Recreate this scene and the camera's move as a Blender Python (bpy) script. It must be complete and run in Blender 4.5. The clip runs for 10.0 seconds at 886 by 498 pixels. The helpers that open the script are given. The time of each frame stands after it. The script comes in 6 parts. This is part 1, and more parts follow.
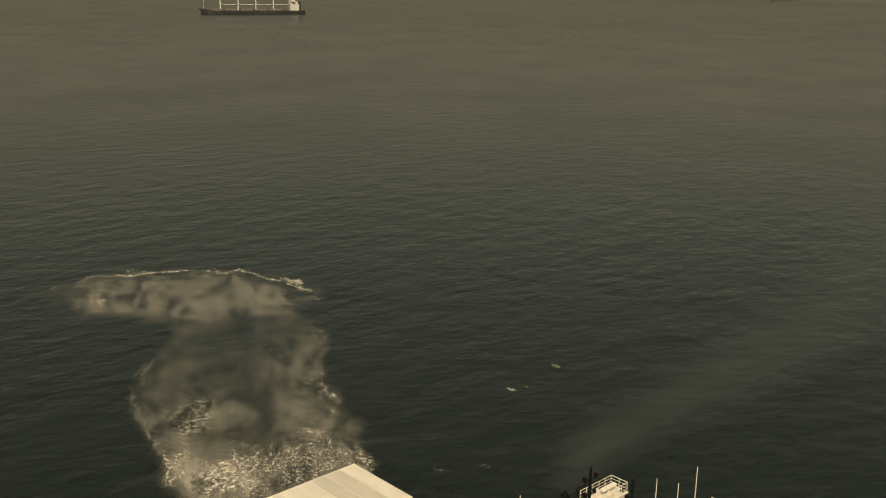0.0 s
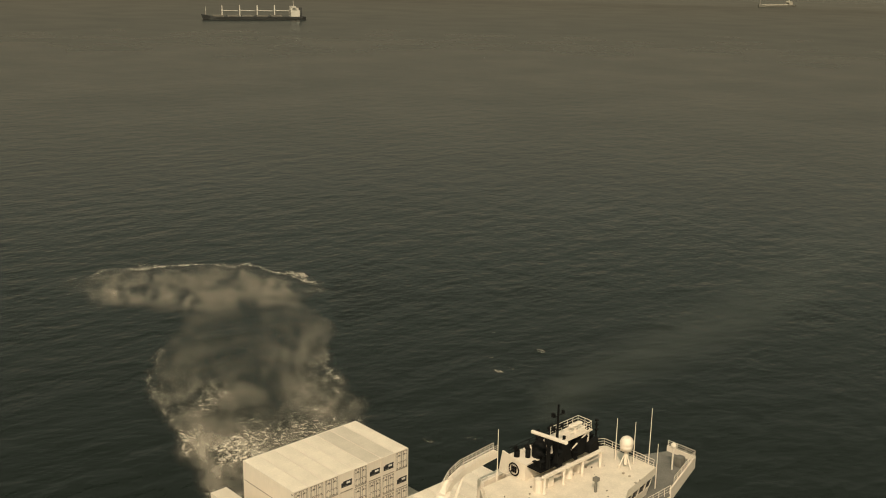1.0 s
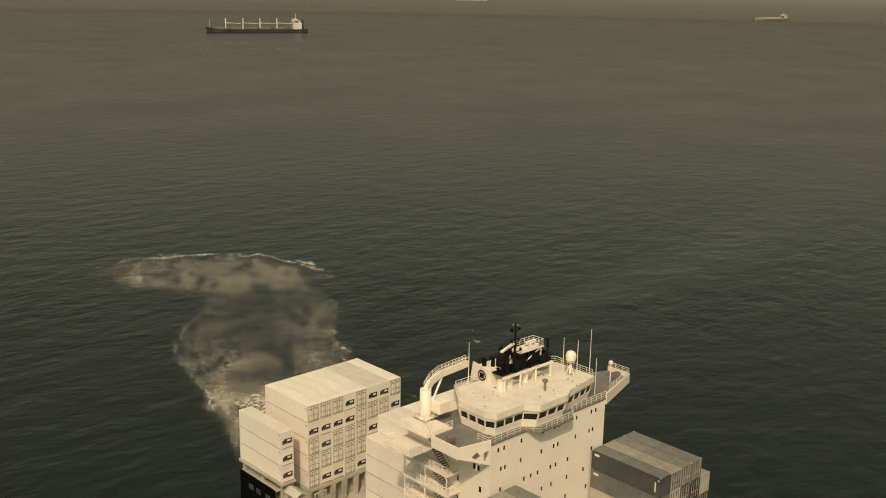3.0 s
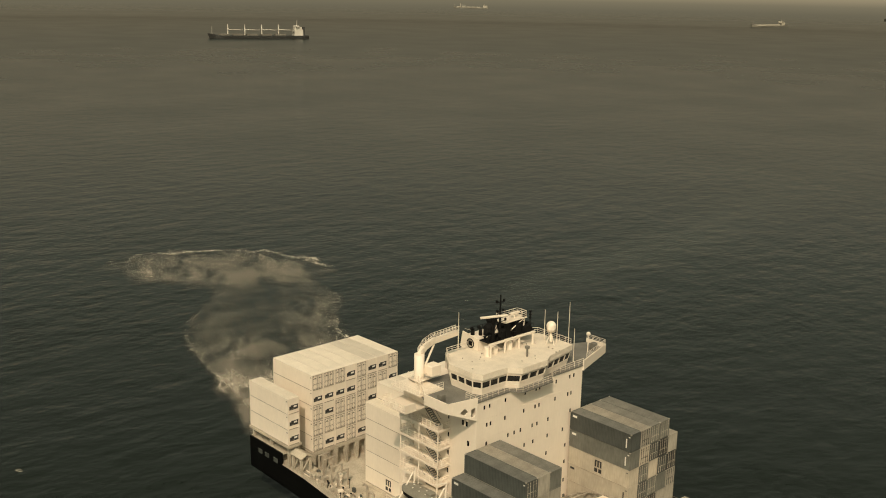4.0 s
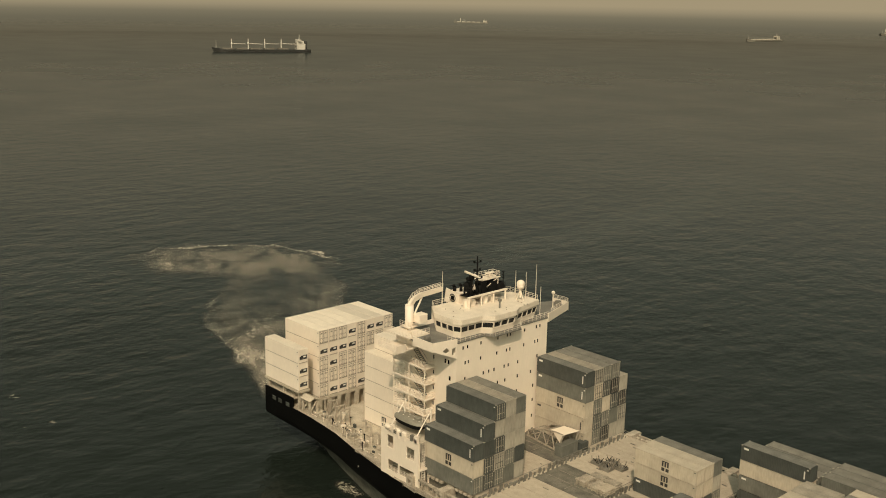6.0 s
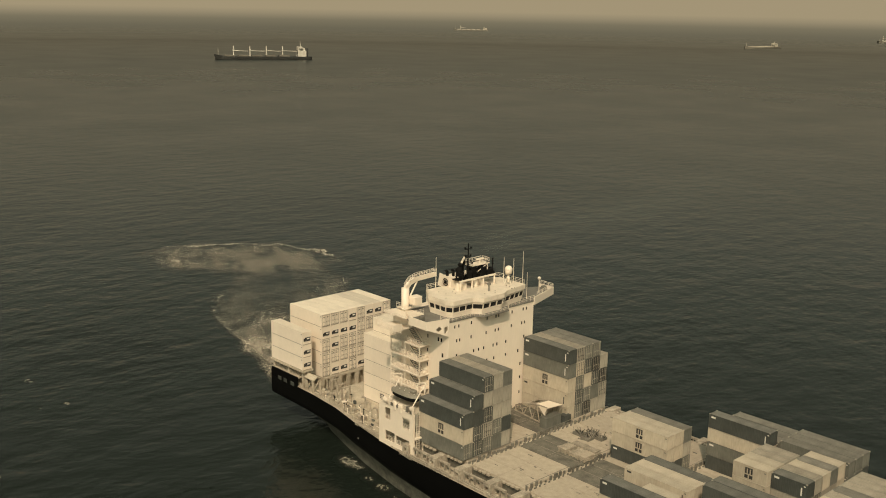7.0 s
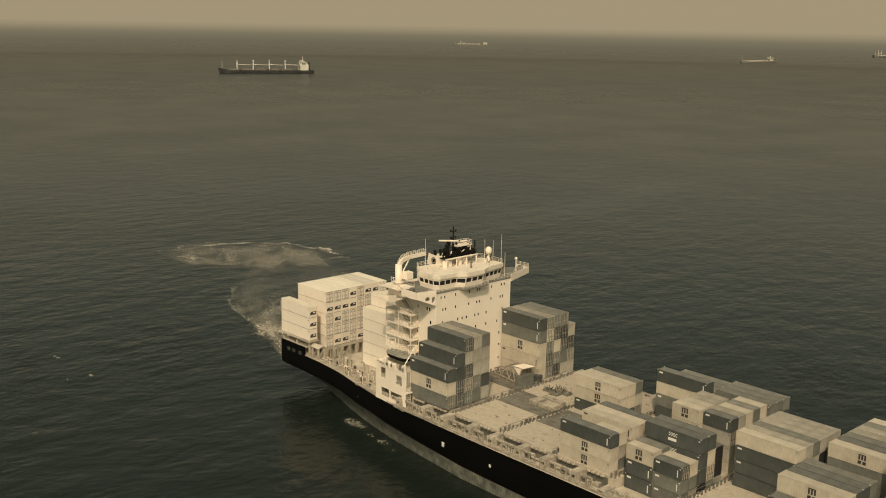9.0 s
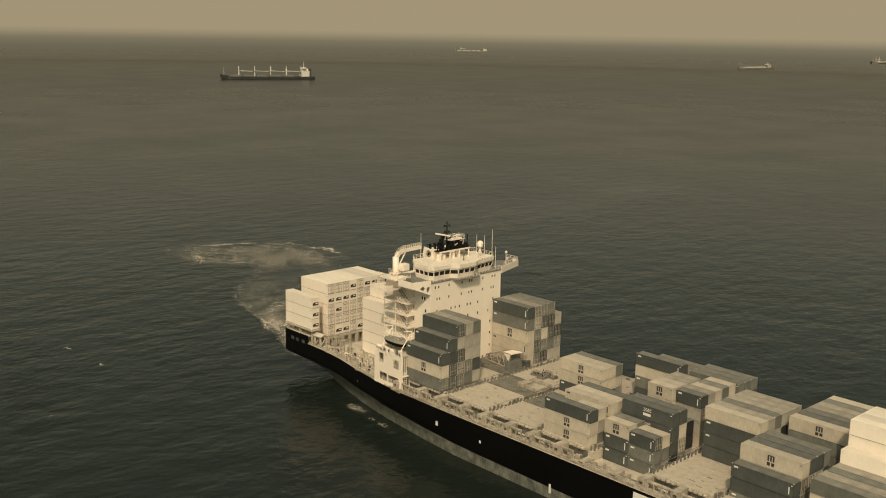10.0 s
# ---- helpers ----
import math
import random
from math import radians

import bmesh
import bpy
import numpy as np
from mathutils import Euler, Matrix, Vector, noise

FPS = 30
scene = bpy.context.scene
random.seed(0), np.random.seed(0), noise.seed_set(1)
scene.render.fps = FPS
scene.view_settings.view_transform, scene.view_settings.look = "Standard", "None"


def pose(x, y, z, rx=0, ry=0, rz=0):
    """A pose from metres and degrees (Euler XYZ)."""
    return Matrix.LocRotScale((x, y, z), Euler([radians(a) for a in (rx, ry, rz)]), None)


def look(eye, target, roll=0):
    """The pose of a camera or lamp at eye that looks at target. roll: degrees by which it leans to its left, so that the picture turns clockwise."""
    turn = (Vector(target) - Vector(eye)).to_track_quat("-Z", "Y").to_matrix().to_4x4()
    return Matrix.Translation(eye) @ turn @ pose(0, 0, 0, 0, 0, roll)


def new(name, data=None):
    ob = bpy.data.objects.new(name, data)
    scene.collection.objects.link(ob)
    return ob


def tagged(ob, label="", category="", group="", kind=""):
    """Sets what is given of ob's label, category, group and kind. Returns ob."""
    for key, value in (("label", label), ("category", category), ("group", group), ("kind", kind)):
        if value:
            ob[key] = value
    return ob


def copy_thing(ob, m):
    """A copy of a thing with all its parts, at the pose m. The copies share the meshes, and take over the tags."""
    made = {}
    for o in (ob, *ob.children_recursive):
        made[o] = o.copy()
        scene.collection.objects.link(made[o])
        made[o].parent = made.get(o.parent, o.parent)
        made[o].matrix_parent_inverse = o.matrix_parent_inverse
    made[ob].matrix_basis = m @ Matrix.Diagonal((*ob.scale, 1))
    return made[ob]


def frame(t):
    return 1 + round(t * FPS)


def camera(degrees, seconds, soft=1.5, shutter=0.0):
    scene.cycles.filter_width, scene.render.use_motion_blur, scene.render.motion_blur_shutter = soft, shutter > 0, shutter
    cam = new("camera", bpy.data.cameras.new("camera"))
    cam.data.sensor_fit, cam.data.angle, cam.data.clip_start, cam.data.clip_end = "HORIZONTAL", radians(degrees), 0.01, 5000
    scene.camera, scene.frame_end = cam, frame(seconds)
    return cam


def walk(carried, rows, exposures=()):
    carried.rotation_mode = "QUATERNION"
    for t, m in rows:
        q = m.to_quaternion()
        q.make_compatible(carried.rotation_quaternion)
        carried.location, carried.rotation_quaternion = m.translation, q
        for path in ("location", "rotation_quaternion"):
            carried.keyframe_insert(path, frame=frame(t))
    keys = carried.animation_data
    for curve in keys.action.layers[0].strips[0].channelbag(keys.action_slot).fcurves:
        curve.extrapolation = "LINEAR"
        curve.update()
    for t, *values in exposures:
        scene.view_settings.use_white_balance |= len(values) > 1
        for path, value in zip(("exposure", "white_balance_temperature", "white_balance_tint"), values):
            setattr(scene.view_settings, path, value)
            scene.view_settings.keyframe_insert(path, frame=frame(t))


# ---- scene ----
cam = camera(46.3, 10.0, soft=1.05)
PATH = [
    (0.0, (89.06, -69.18, 92.48), (18.89, -3.27, 65.44), 0.94),
    (0.5, (95.68, -74.60, 92.83), (25.46, -8.63, 66.07), 0.97),
    (1.0, (102.26, -79.96, 93.10), (31.98, -13.93, 66.62), 0.99),
    (1.5, (108.80, -85.26, 93.29), (38.47, -19.18, 67.09), 1.00),
    (2.0, (115.31, -90.51, 93.41), (44.91, -24.38, 67.51), 1.02),
    (2.5, (121.79, -95.71, 93.48), (51.33, -29.54, 67.88), 1.03),
    (3.0, (128.25, -100.87, 93.49), (57.72, -34.65, 68.20), 1.03),
    (3.5, (134.70, -106.00, 93.47), (64.09, -39.74, 68.49), 1.04),
    (4.0, (141.13, -111.09, 93.41), (70.44, -44.80, 68.75), 1.04),
    (4.5, (147.56, -116.17, 93.33), (76.79, -49.83, 69.01), 1.04),
    (5.0, (153.98, -121.22, 93.24), (83.14, -54.85, 69.25), 1.04),
    (5.5, (160.41, -126.26, 93.15), (89.48, -59.86, 69.49), 1.04),
    (6.0, (166.85, -131.30, 93.06), (95.84, -64.86, 69.75), 1.03),
    (6.5, (173.31, -136.33, 92.99), (102.21, -69.86, 70.02), 1.03),
    (7.0, (179.78, -141.36, 92.94), (108.61, -74.86, 70.31), 1.02),
    (7.5, (186.28, -146.41, 92.92), (115.03, -79.88, 70.63), 1.02),
    (8.0, (192.81, -151.47, 92.94), (121.48, -84.91, 70.99), 1.01),
    (8.5, (199.38, -156.55, 93.02), (127.97, -89.96, 71.40), 1.01),
    (9.0, (205.99, -161.66, 93.16), (134.51, -95.04, 71.85), 1.01),
    (9.5, (212.64, -166.79, 93.36), (141.10, -100.16, 72.35), 1.00),
    (10.0, (219.35, -171.97, 93.64), (147.75, -105.31, 72.92), 1.00),
]

walk(cam, [(t, look(e, g, r)) for t, e, g, r in PATH], exposures=[(0.0, 0.0, 7800, 4), (10.0, 0.0, 7800, 4)])

# ---- light: hazy daylight, sun over the starboard bow ----
SUN_DIR = Vector((0.643, -0.766, 0.0)).normalized()
SUN_ELEV = radians(46)
world = bpy.data.worlds.new("world")
scene.world = world
world.use_nodes = True
wn, wl = world.node_tree.nodes, world.node_tree.links
sky = wn.new("ShaderNodeTexSky")
sky.sky_type, sky.sun_disc = "NISHITA", False
sky.sun_elevation = SUN_ELEV
sky.sun_rotation = math.atan2(SUN_DIR.x, SUN_DIR.y)
sky.dust_density, sky.air_density, sky.ozone_density = 6.0, 1.0, 1.0
haze = wn.new("ShaderNodeHueSaturation")
haze.inputs["Saturation"].default_value = 0.15
wl.new(sky.outputs[0], haze.inputs["Color"])
veil = wn.new("ShaderNodeMix")
veil.data_type, veil.blend_type = "RGBA", "MULTIPLY"
veil.inputs["Factor"].default_value = 1.0
veil.inputs[7].default_value = (0.91, 1.0, 0.92, 1)
wl.new(haze.outputs[0], veil.inputs[6])
wl.new(veil.outputs[2], wn["Background"].inputs["Color"])
wn["Background"].inputs["Strength"].default_value = 0.087
sun_data = bpy.data.lights.new("sun", "SUN")
sun_data.energy, sun_data.angle, sun_data.color = 2.5, radians(0.5), (1.0, 0.80, 0.69)
sun = new("sun", sun_data)
sun.matrix_world = look(SUN_DIR * 300 * math.cos(SUN_ELEV) + Vector((0, 0, 300 * math.sin(SUN_ELEV))), (0, 0, 0))


# ---- materials ----
def nodes_of(name):
    m = bpy.data.materials.new(name)
    m.use_nodes = True
    return m, m.node_tree.nodes, m.node_tree.links, m.node_tree.nodes["Principled BSDF"]


def paint(name, color, rough=0.55, dirt=0.25, vary=0.12, metal=0.0, scale=0.5, streak=True):
    """Weathered paint: cloudy fading, fine grime, rain streaks and a shift of tone from thing to thing."""
    m, n, l, b = nodes_of(name)
    tc = n.new("ShaderNodeTexCoord")
    big = n.new("ShaderNodeTexNoise")
    big.inputs["Scale"].default_value, big.inputs["Detail"].default_value = scale, 5
    l.new(tc.outputs["Object"], big.inputs["Vector"])
    fine = n.new("ShaderNodeTexNoise")
    fine.inputs["Scale"].default_value, fine.inputs["Detail"].default_value = 6.0, 4
    mp = n.new("ShaderNodeMapping")
    mp.inputs["Scale"].default_value = (1, 1, 0.12) if streak else (1, 1, 1)
    l.new(tc.outputs["Object"], mp.inputs["Vector"])
    l.new(mp.outputs[0], fine.inputs["Vector"])
    info = n.new("ShaderNodeObjectInfo")
    mul = n.new("ShaderNodeMath")
    mul.operation = "MULTIPLY"
    r1, r2 = n.new("ShaderNodeMapRange"), n.new("ShaderNodeMapRange")
    for r, src, lo in ((r1, big.outputs["Fac"], 1 - dirt), (r2, fine.outputs["Fac"], 1 - dirt * 0.8)):
        r.inputs["From Min"].default_value, r.inputs["From Max"].default_value = 0.3, 0.65
        r.inputs["To Min"].default_value, r.inputs["To Max"].default_value = lo, 1.0
        l.new(src, r.inputs["Value"])
    l.new(r1.outputs[0], mul.inputs[0])
    l.new(r2.outputs[0], mul.inputs[1])
    rv = n.new("ShaderNodeMapRange")
    rv.inputs["To Min"].default_value, rv.inputs["To Max"].default_value = 1 - vary, 1 + vary
    l.new(info.outputs["Random"], rv.inputs["Value"])
    mul2 = n.new("ShaderNodeMath")
    mul2.operation = "MULTIPLY"
    l.new(mul.outputs[0], mul2.inputs[0])
    l.new(rv.outputs[0], mul2.inputs[1])
    mix = n.new("ShaderNodeVectorMath")
    mix.operation = "SCALE"
    mix.inputs[0].default_value = color
    l.new(mul2.outputs[0], mix.inputs["Scale"])
    l.new(mix.outputs[0], b.inputs["Base Color"])
    b.inputs["Roughness"].default_value, b.inputs["Metallic"].default_value = rough, metal
    bump = n.new("ShaderNodeBump")
    bump.inputs["Strength"].default_value, bump.inputs["Distance"].default_value = 0.15, 0.02
    l.new(fine.outputs["Fac"], bump.inputs["Height"])
    l.new(bump.outputs[0], b.inputs["Normal"])
    return m


WHITE = paint("white_ship_paint", (0.80, 0.70, 0.58), 0.5, 0.06, 0.03, scale=0.25)
REEFER = paint("white_reefer_paint", (0.79, 0.695, 0.58), 0.5, 0.07, 0.06)
REEFROOF = paint("white_reefer_roof_paint", (0.74, 0.655, 0.535), 0.6, 0.16, 0.16, scale=0.3, streak=False)
GASKET = paint("dark_door_gasket", (0.24, 0.21, 0.17), 0.7, 0.4, 0.2)
SILL = paint("tier_shade_paint", (0.40, 0.35, 0.275), 0.7, 0.4, 0.2)
CREAM = paint("cream_box_paint", (0.50, 0.435, 0.34), 0.6, 0.20, 0.10)
TAN = paint("tan_box_paint", (0.36, 0.33, 0.27), 0.6, 0.25, 0.12)
MID = paint("grey_box_paint", (0.165, 0.165, 0.14), 0.6, 0.3, 0.14)
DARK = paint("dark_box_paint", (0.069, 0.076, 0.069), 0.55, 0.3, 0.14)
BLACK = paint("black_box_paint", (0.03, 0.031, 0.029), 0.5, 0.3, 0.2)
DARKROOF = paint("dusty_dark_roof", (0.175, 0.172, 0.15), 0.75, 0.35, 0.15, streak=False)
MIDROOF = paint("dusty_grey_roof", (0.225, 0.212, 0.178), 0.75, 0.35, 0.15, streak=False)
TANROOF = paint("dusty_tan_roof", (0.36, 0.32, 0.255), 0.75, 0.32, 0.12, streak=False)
ROD = paint("door_gear_steel", (0.42, 0.38, 0.31), 0.5, 0.3, 0.2)
MARK = paint("white_marking", (0.75, 0.72, 0.65), 0.6, 0.1, 0.05)
HULL = paint("black_hull_paint", (0.0035, 0.0035, 0.0034), 0.5, 0.35, 0.0, scale=0.15)
HULL.node_tree.nodes["Principled BSDF"].inputs["Specular IOR Level"].default_value = 0.12
BOOT = paint("faded_boot_top_paint", (0.215, 0.215, 0.175), 0.6, 0.7, 0.0, scale=0.5)
DECK = paint("worn_deck_paint", (0.56, 0.49, 0.385), 0.75, 0.34, 0.05, scale=0.3, streak=False)
EDGE = paint("grimy_deck_edge_paint", (0.50, 0.435, 0.345), 0.7, 0.45, 0.12, scale=0.8)
DECKDARK = paint("dark_deck_coating_and_gap_shade", (0.20, 0.185, 0.15), 0.75, 0.5, 0.1, scale=0.5, streak=False)
WINGDECK = paint("grey_wing_deck_and_stair_shade", (0.19, 0.18, 0.155), 0.7, 0.3, 0.0, streak=False)
HATCH = paint("pale_hatch_cover_paint", (0.46, 0.395, 0.31), 0.7, 0.18, 0.06, scale=0.9, streak=False)
STEEL = paint("dull_steel", (0.22, 0.205, 0.17), 0.6, 0.4, 0.2)
SOOT = paint("sooty_black_steel", (0.007, 0.007, 0.0065), 0.8, 0.3, 0.2)
SOOT.node_tree.nodes["Principled BSDF"].inputs["Specular IOR Level"].default_value = 0.15
ROOFTOP = paint("grimy_white_roof_paint", (0.77, 0.675, 0.55), 0.65, 0.15, 0.0, scale=0.6, streak=False)
RUBBER = paint("black_unit_grille", (0.025, 0.025, 0.024), 0.6, 0.2, 0.2)
BOAT = paint("lifeboat_canopy", (0.27, 0.25, 0.20), 0.5, 0.25, 0.0)
FARHULL = paint("far_hull_paint", (0.05, 0.05, 0.046), 0.6, 0.25, 0.0, scale=0.05)
# hull colour lifted to carry the haze over the remoter ships
HAZEHULL = paint("haze_paled_far_hull_paint", (0.27, 0.25, 0.205), 0.6, 0.25, 0.0, scale=0.05)
FARWHITE = paint("far_house_paint", (0.62, 0.58, 0.5), 0.6, 0.15, 0.0, scale=0.05)
# likewise their upper works: haze painted into the white
HAZYWHITE = paint("haze_paled_far_house_paint", (0.50, 0.455, 0.37), 0.7, 0.15, 0.0, scale=0.05)
FARDECK = paint("far_deck_paint", (0.17, 0.155, 0.125), 0.7, 0.25, 0.0, scale=0.05)
GLASS, gn, gl, gb = nodes_of("bridge_window_glass")
gb.inputs["Base Color"].default_value = (0.012, 0.013, 0.013, 1)
gb.inputs["Roughness"].default_value = 0.08


def sea_material():
    m, n, l, b = nodes_of("sea_water")
    b.inputs["Base Color"].default_value = (0.0095, 0.0136, 0.0108, 1)
    b.inputs["IOR"].default_value, b.inputs["Specular IOR Level"].default_value = 1.33, 0.265
    tc = n.new("ShaderNodeTexCoord")
    # far out only the long waves count: the chop is too fine there
    ln = n.new("ShaderNodeVectorMath")
    ln.operation = "LENGTH"
    l.new(tc.outputs["Object"], ln.inputs[0])
    far = n.new("ShaderNodeMapRange")
    far.inputs["From Min"].default_value, far.inputs["From Max"].default_value = 180, 1700
    far.inputs["To Min"].default_value, far.inputs["To Max"].default_value = 1.0, 0.04
    l.new(ln.outputs["Value"], far.inputs["Value"])
    gust = n.new("ShaderNodeTexNoise")
    gust.inputs["Scale"].default_value, gust.inputs["Detail"].default_value = 0.012, 3
    l.new(tc.outputs["Object"], gust.inputs["Vector"])
    ro = n.new("ShaderNodeMapRange")
    ro.inputs["From Min"].default_value, ro.inputs["From Max"].default_value = 0.3, 0.7
    ro.inputs["To Min"].default_value, ro.inputs["To Max"].default_value = 0.18, 0.22
    l.new(gust.outputs["Fac"], ro.inputs["Value"])
    rough = n.new("ShaderNodeMath")
    rough.operation = "MULTIPLY_ADD"
    rough.inputs[1].default_value, rough.inputs[2].default_value = -0.10, 0.10
    l.new(far.outputs[0], rough.inputs[0])
    add = n.new("ShaderNodeMath")
    add.operation = "ADD"
    l.new(rough.outputs[0], add.inputs[0])
    l.new(ro.outputs[0], add.inputs[1])
    l.new(add.outputs[0], b.inputs["Roughness"])
    last = None
    # swell, wind waves and ripples
    for scale, stretch, turn, dist, strength, detail in ((0.10, 0.6, 0, 1.5, 0.56, 3), (0.21, 0.75, 30, 0.66, 0.50, 4), (0.5, 0.9, 60, 0.20, 0.48, 3)):
        mp = n.new("ShaderNodeMapping")
        mp.inputs["Rotation"].default_value = (0, 0, radians(turn))
        mp.inputs["Scale"].default_value = (scale, scale * stretch, scale)
        l.new(tc.outputs["Object"], mp.inputs["Vector"])
        tx = n.new("ShaderNodeTexNoise")
        tx.inputs["Scale"].default_value, tx.inputs["Detail"].default_value = 1.0, detail
        tx.inputs["Roughness"].default_value = 0.55
        l.new(mp.outputs[0], tx.inputs["Vector"])
        bp = n.new("ShaderNodeBump")
        bp.inputs["Distance"].default_value = dist
        st = n.new("ShaderNodeMath")
        st.operation = "MULTIPLY"
        st.inputs[1].default_value = strength
        l.new(far.outputs[0], st.inputs[0])
        l.new(st.outputs[0], bp.inputs["Strength"])
        l.new(tx.outputs["Fac"], bp.inputs["Height"])
        if last:
            l.new(last.outputs[0], bp.inputs["Normal"])
        last = bp
    l.new(last.outputs[0], b.inputs["Normal"])
    # painted haze: the sheet turns see-through towards the horizon, baring the backdrop
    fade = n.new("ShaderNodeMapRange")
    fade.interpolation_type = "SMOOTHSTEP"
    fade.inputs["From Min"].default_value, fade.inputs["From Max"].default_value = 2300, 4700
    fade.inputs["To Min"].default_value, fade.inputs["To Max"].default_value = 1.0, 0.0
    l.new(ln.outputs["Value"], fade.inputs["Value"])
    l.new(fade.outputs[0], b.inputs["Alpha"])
    return m


SEA = sea_material()


def foam_material(name, cut, soft, top, scale, color, threads):
    """Foam on water, see-through where it is thin; the mesh's own amount thins it to its rim. threads: the width of lacy lines."""
    m, n, l, b = nodes_of(name)
    b.inputs["Base Color"].default_value = (*color, 1)
    b.inputs["Roughness"].default_value = 0.9
    tc = n.new("ShaderNodeTexCoord")

    def noise_node(sc, rough, dist, detail=8):
        tx = n.new("ShaderNodeTexNoise")
        tx.inputs["Scale"].default_value, tx.inputs["Detail"].default_value = sc, detail
        tx.inputs["Roughness"].default_value, tx.inputs["Distortion"].default_value = rough, dist
        l.new(tc.outputs["Object"], tx.inputs["Vector"])
        return tx.outputs["Fac"]

    def math_node(op, a, c, d=None):
        q = n.new("ShaderNodeMath")
        q.operation = op
        for k, v in enumerate((a, c) if d is None else (a, c, d)):
            if isinstance(v, (int, float)):
                q.inputs[k].default_value = v
            else:
                l.new(v, q.inputs[k])
        return q.outputs[0]

    def ramp_node(v, lo, hi, to):
        mr = n.new("ShaderNodeMapRange")
        mr.interpolation_type = "SMOOTHSTEP"
        mr.inputs["From Min"].default_value, mr.inputs["From Max"].default_value, mr.inputs["To Max"].default_value = lo, hi, to
        l.new(v, mr.inputs["Value"])
        return mr.outputs[0]

    at = n.new("ShaderNodeAttribute")
    at.attribute_name = "foam_amount"
    amount = at.outputs["Fac"]
    def shift(v, k):
        return math_node("MULTIPLY_ADD", v, k, -0.5 * k)

    # lines of foam where two noises cross their middle, and froth where it is thickest
    froth = ramp_node(math_node("ADD", amount, math_node("ADD", shift(noise_node(scale, 0.7, 0.8), 2.4), shift(noise_node(scale * 3, 0.7, 0.4), 0.8))), cut, cut + soft, top)
    gate = ramp_node(math_node("ADD", amount, shift(noise_node(scale * 0.22, 0.5, 0.0), 2.2)), 0.26, 0.72, 0.62)
    for k, width in ((0.45, threads), (1.1, threads * 1.5)):
        line = math_node("ABSOLUTE", math_node("SUBTRACT", noise_node(scale * k, 0.62, 0.9, 5), 0.5), 0)
        line = math_node("SUBTRACT", 1.0, ramp_node(line, 0.0, width, 1.0))
        froth = math_node("MAXIMUM", froth, math_node("MULTIPLY", line, gate))
    body = math_node("MULTIPLY", froth, ramp_node(amount, 0.0, 0.15, 1.0))
    l.new(body, b.inputs["Alpha"])
    return m


def veil_material(name, color, top, grain, fine, bite):
    """A thin veil that follows the mesh's own amount, broken up by two sizes of noise."""
    m, n, l, b = nodes_of(name)
    b.inputs["Base Color"].default_value = (*color, 1)
    b.inputs["Roughness"].default_value = 0.9
    tc, at = n.new("ShaderNodeTexCoord"), n.new("ShaderNodeAttribute")
    at.attribute_name = "foam_amount"
    last = at.outputs["Fac"]
    for sc, k in ((grain, bite), (fine, bite * 0.8)):
        tx, mul = n.new("ShaderNodeTexNoise"), n.new("ShaderNodeMath")
        tx.inputs["Scale"].default_value, tx.inputs["Detail"].default_value, tx.inputs["Roughness"].default_value = sc, 4, 0.65
        l.new(tc.outputs["Object"], tx.inputs["Vector"])
        mr = n.new("ShaderNodeMapRange")
        mr.inputs["From Min"].default_value, mr.inputs["From Max"].default_value = 0.32, 0.68
        mr.inputs["To Min"].default_value, mr.inputs["To Max"].default_value = 1 - k, 1 + k
        l.new(tx.outputs["Fac"], mr.inputs["Value"])
        mul.operation = "MULTIPLY"
        l.new(last, mul.inputs[0])
        l.new(mr.outputs[0], mul.inputs[1])
        last = mul.outputs[0]
    mr = n.new("ShaderNodeMapRange")
    mr.inputs["To Max"].default_value = top
    l.new(last, mr.inputs["Value"])
    l.new(mr.outputs[0], b.inputs["Alpha"])
    return m


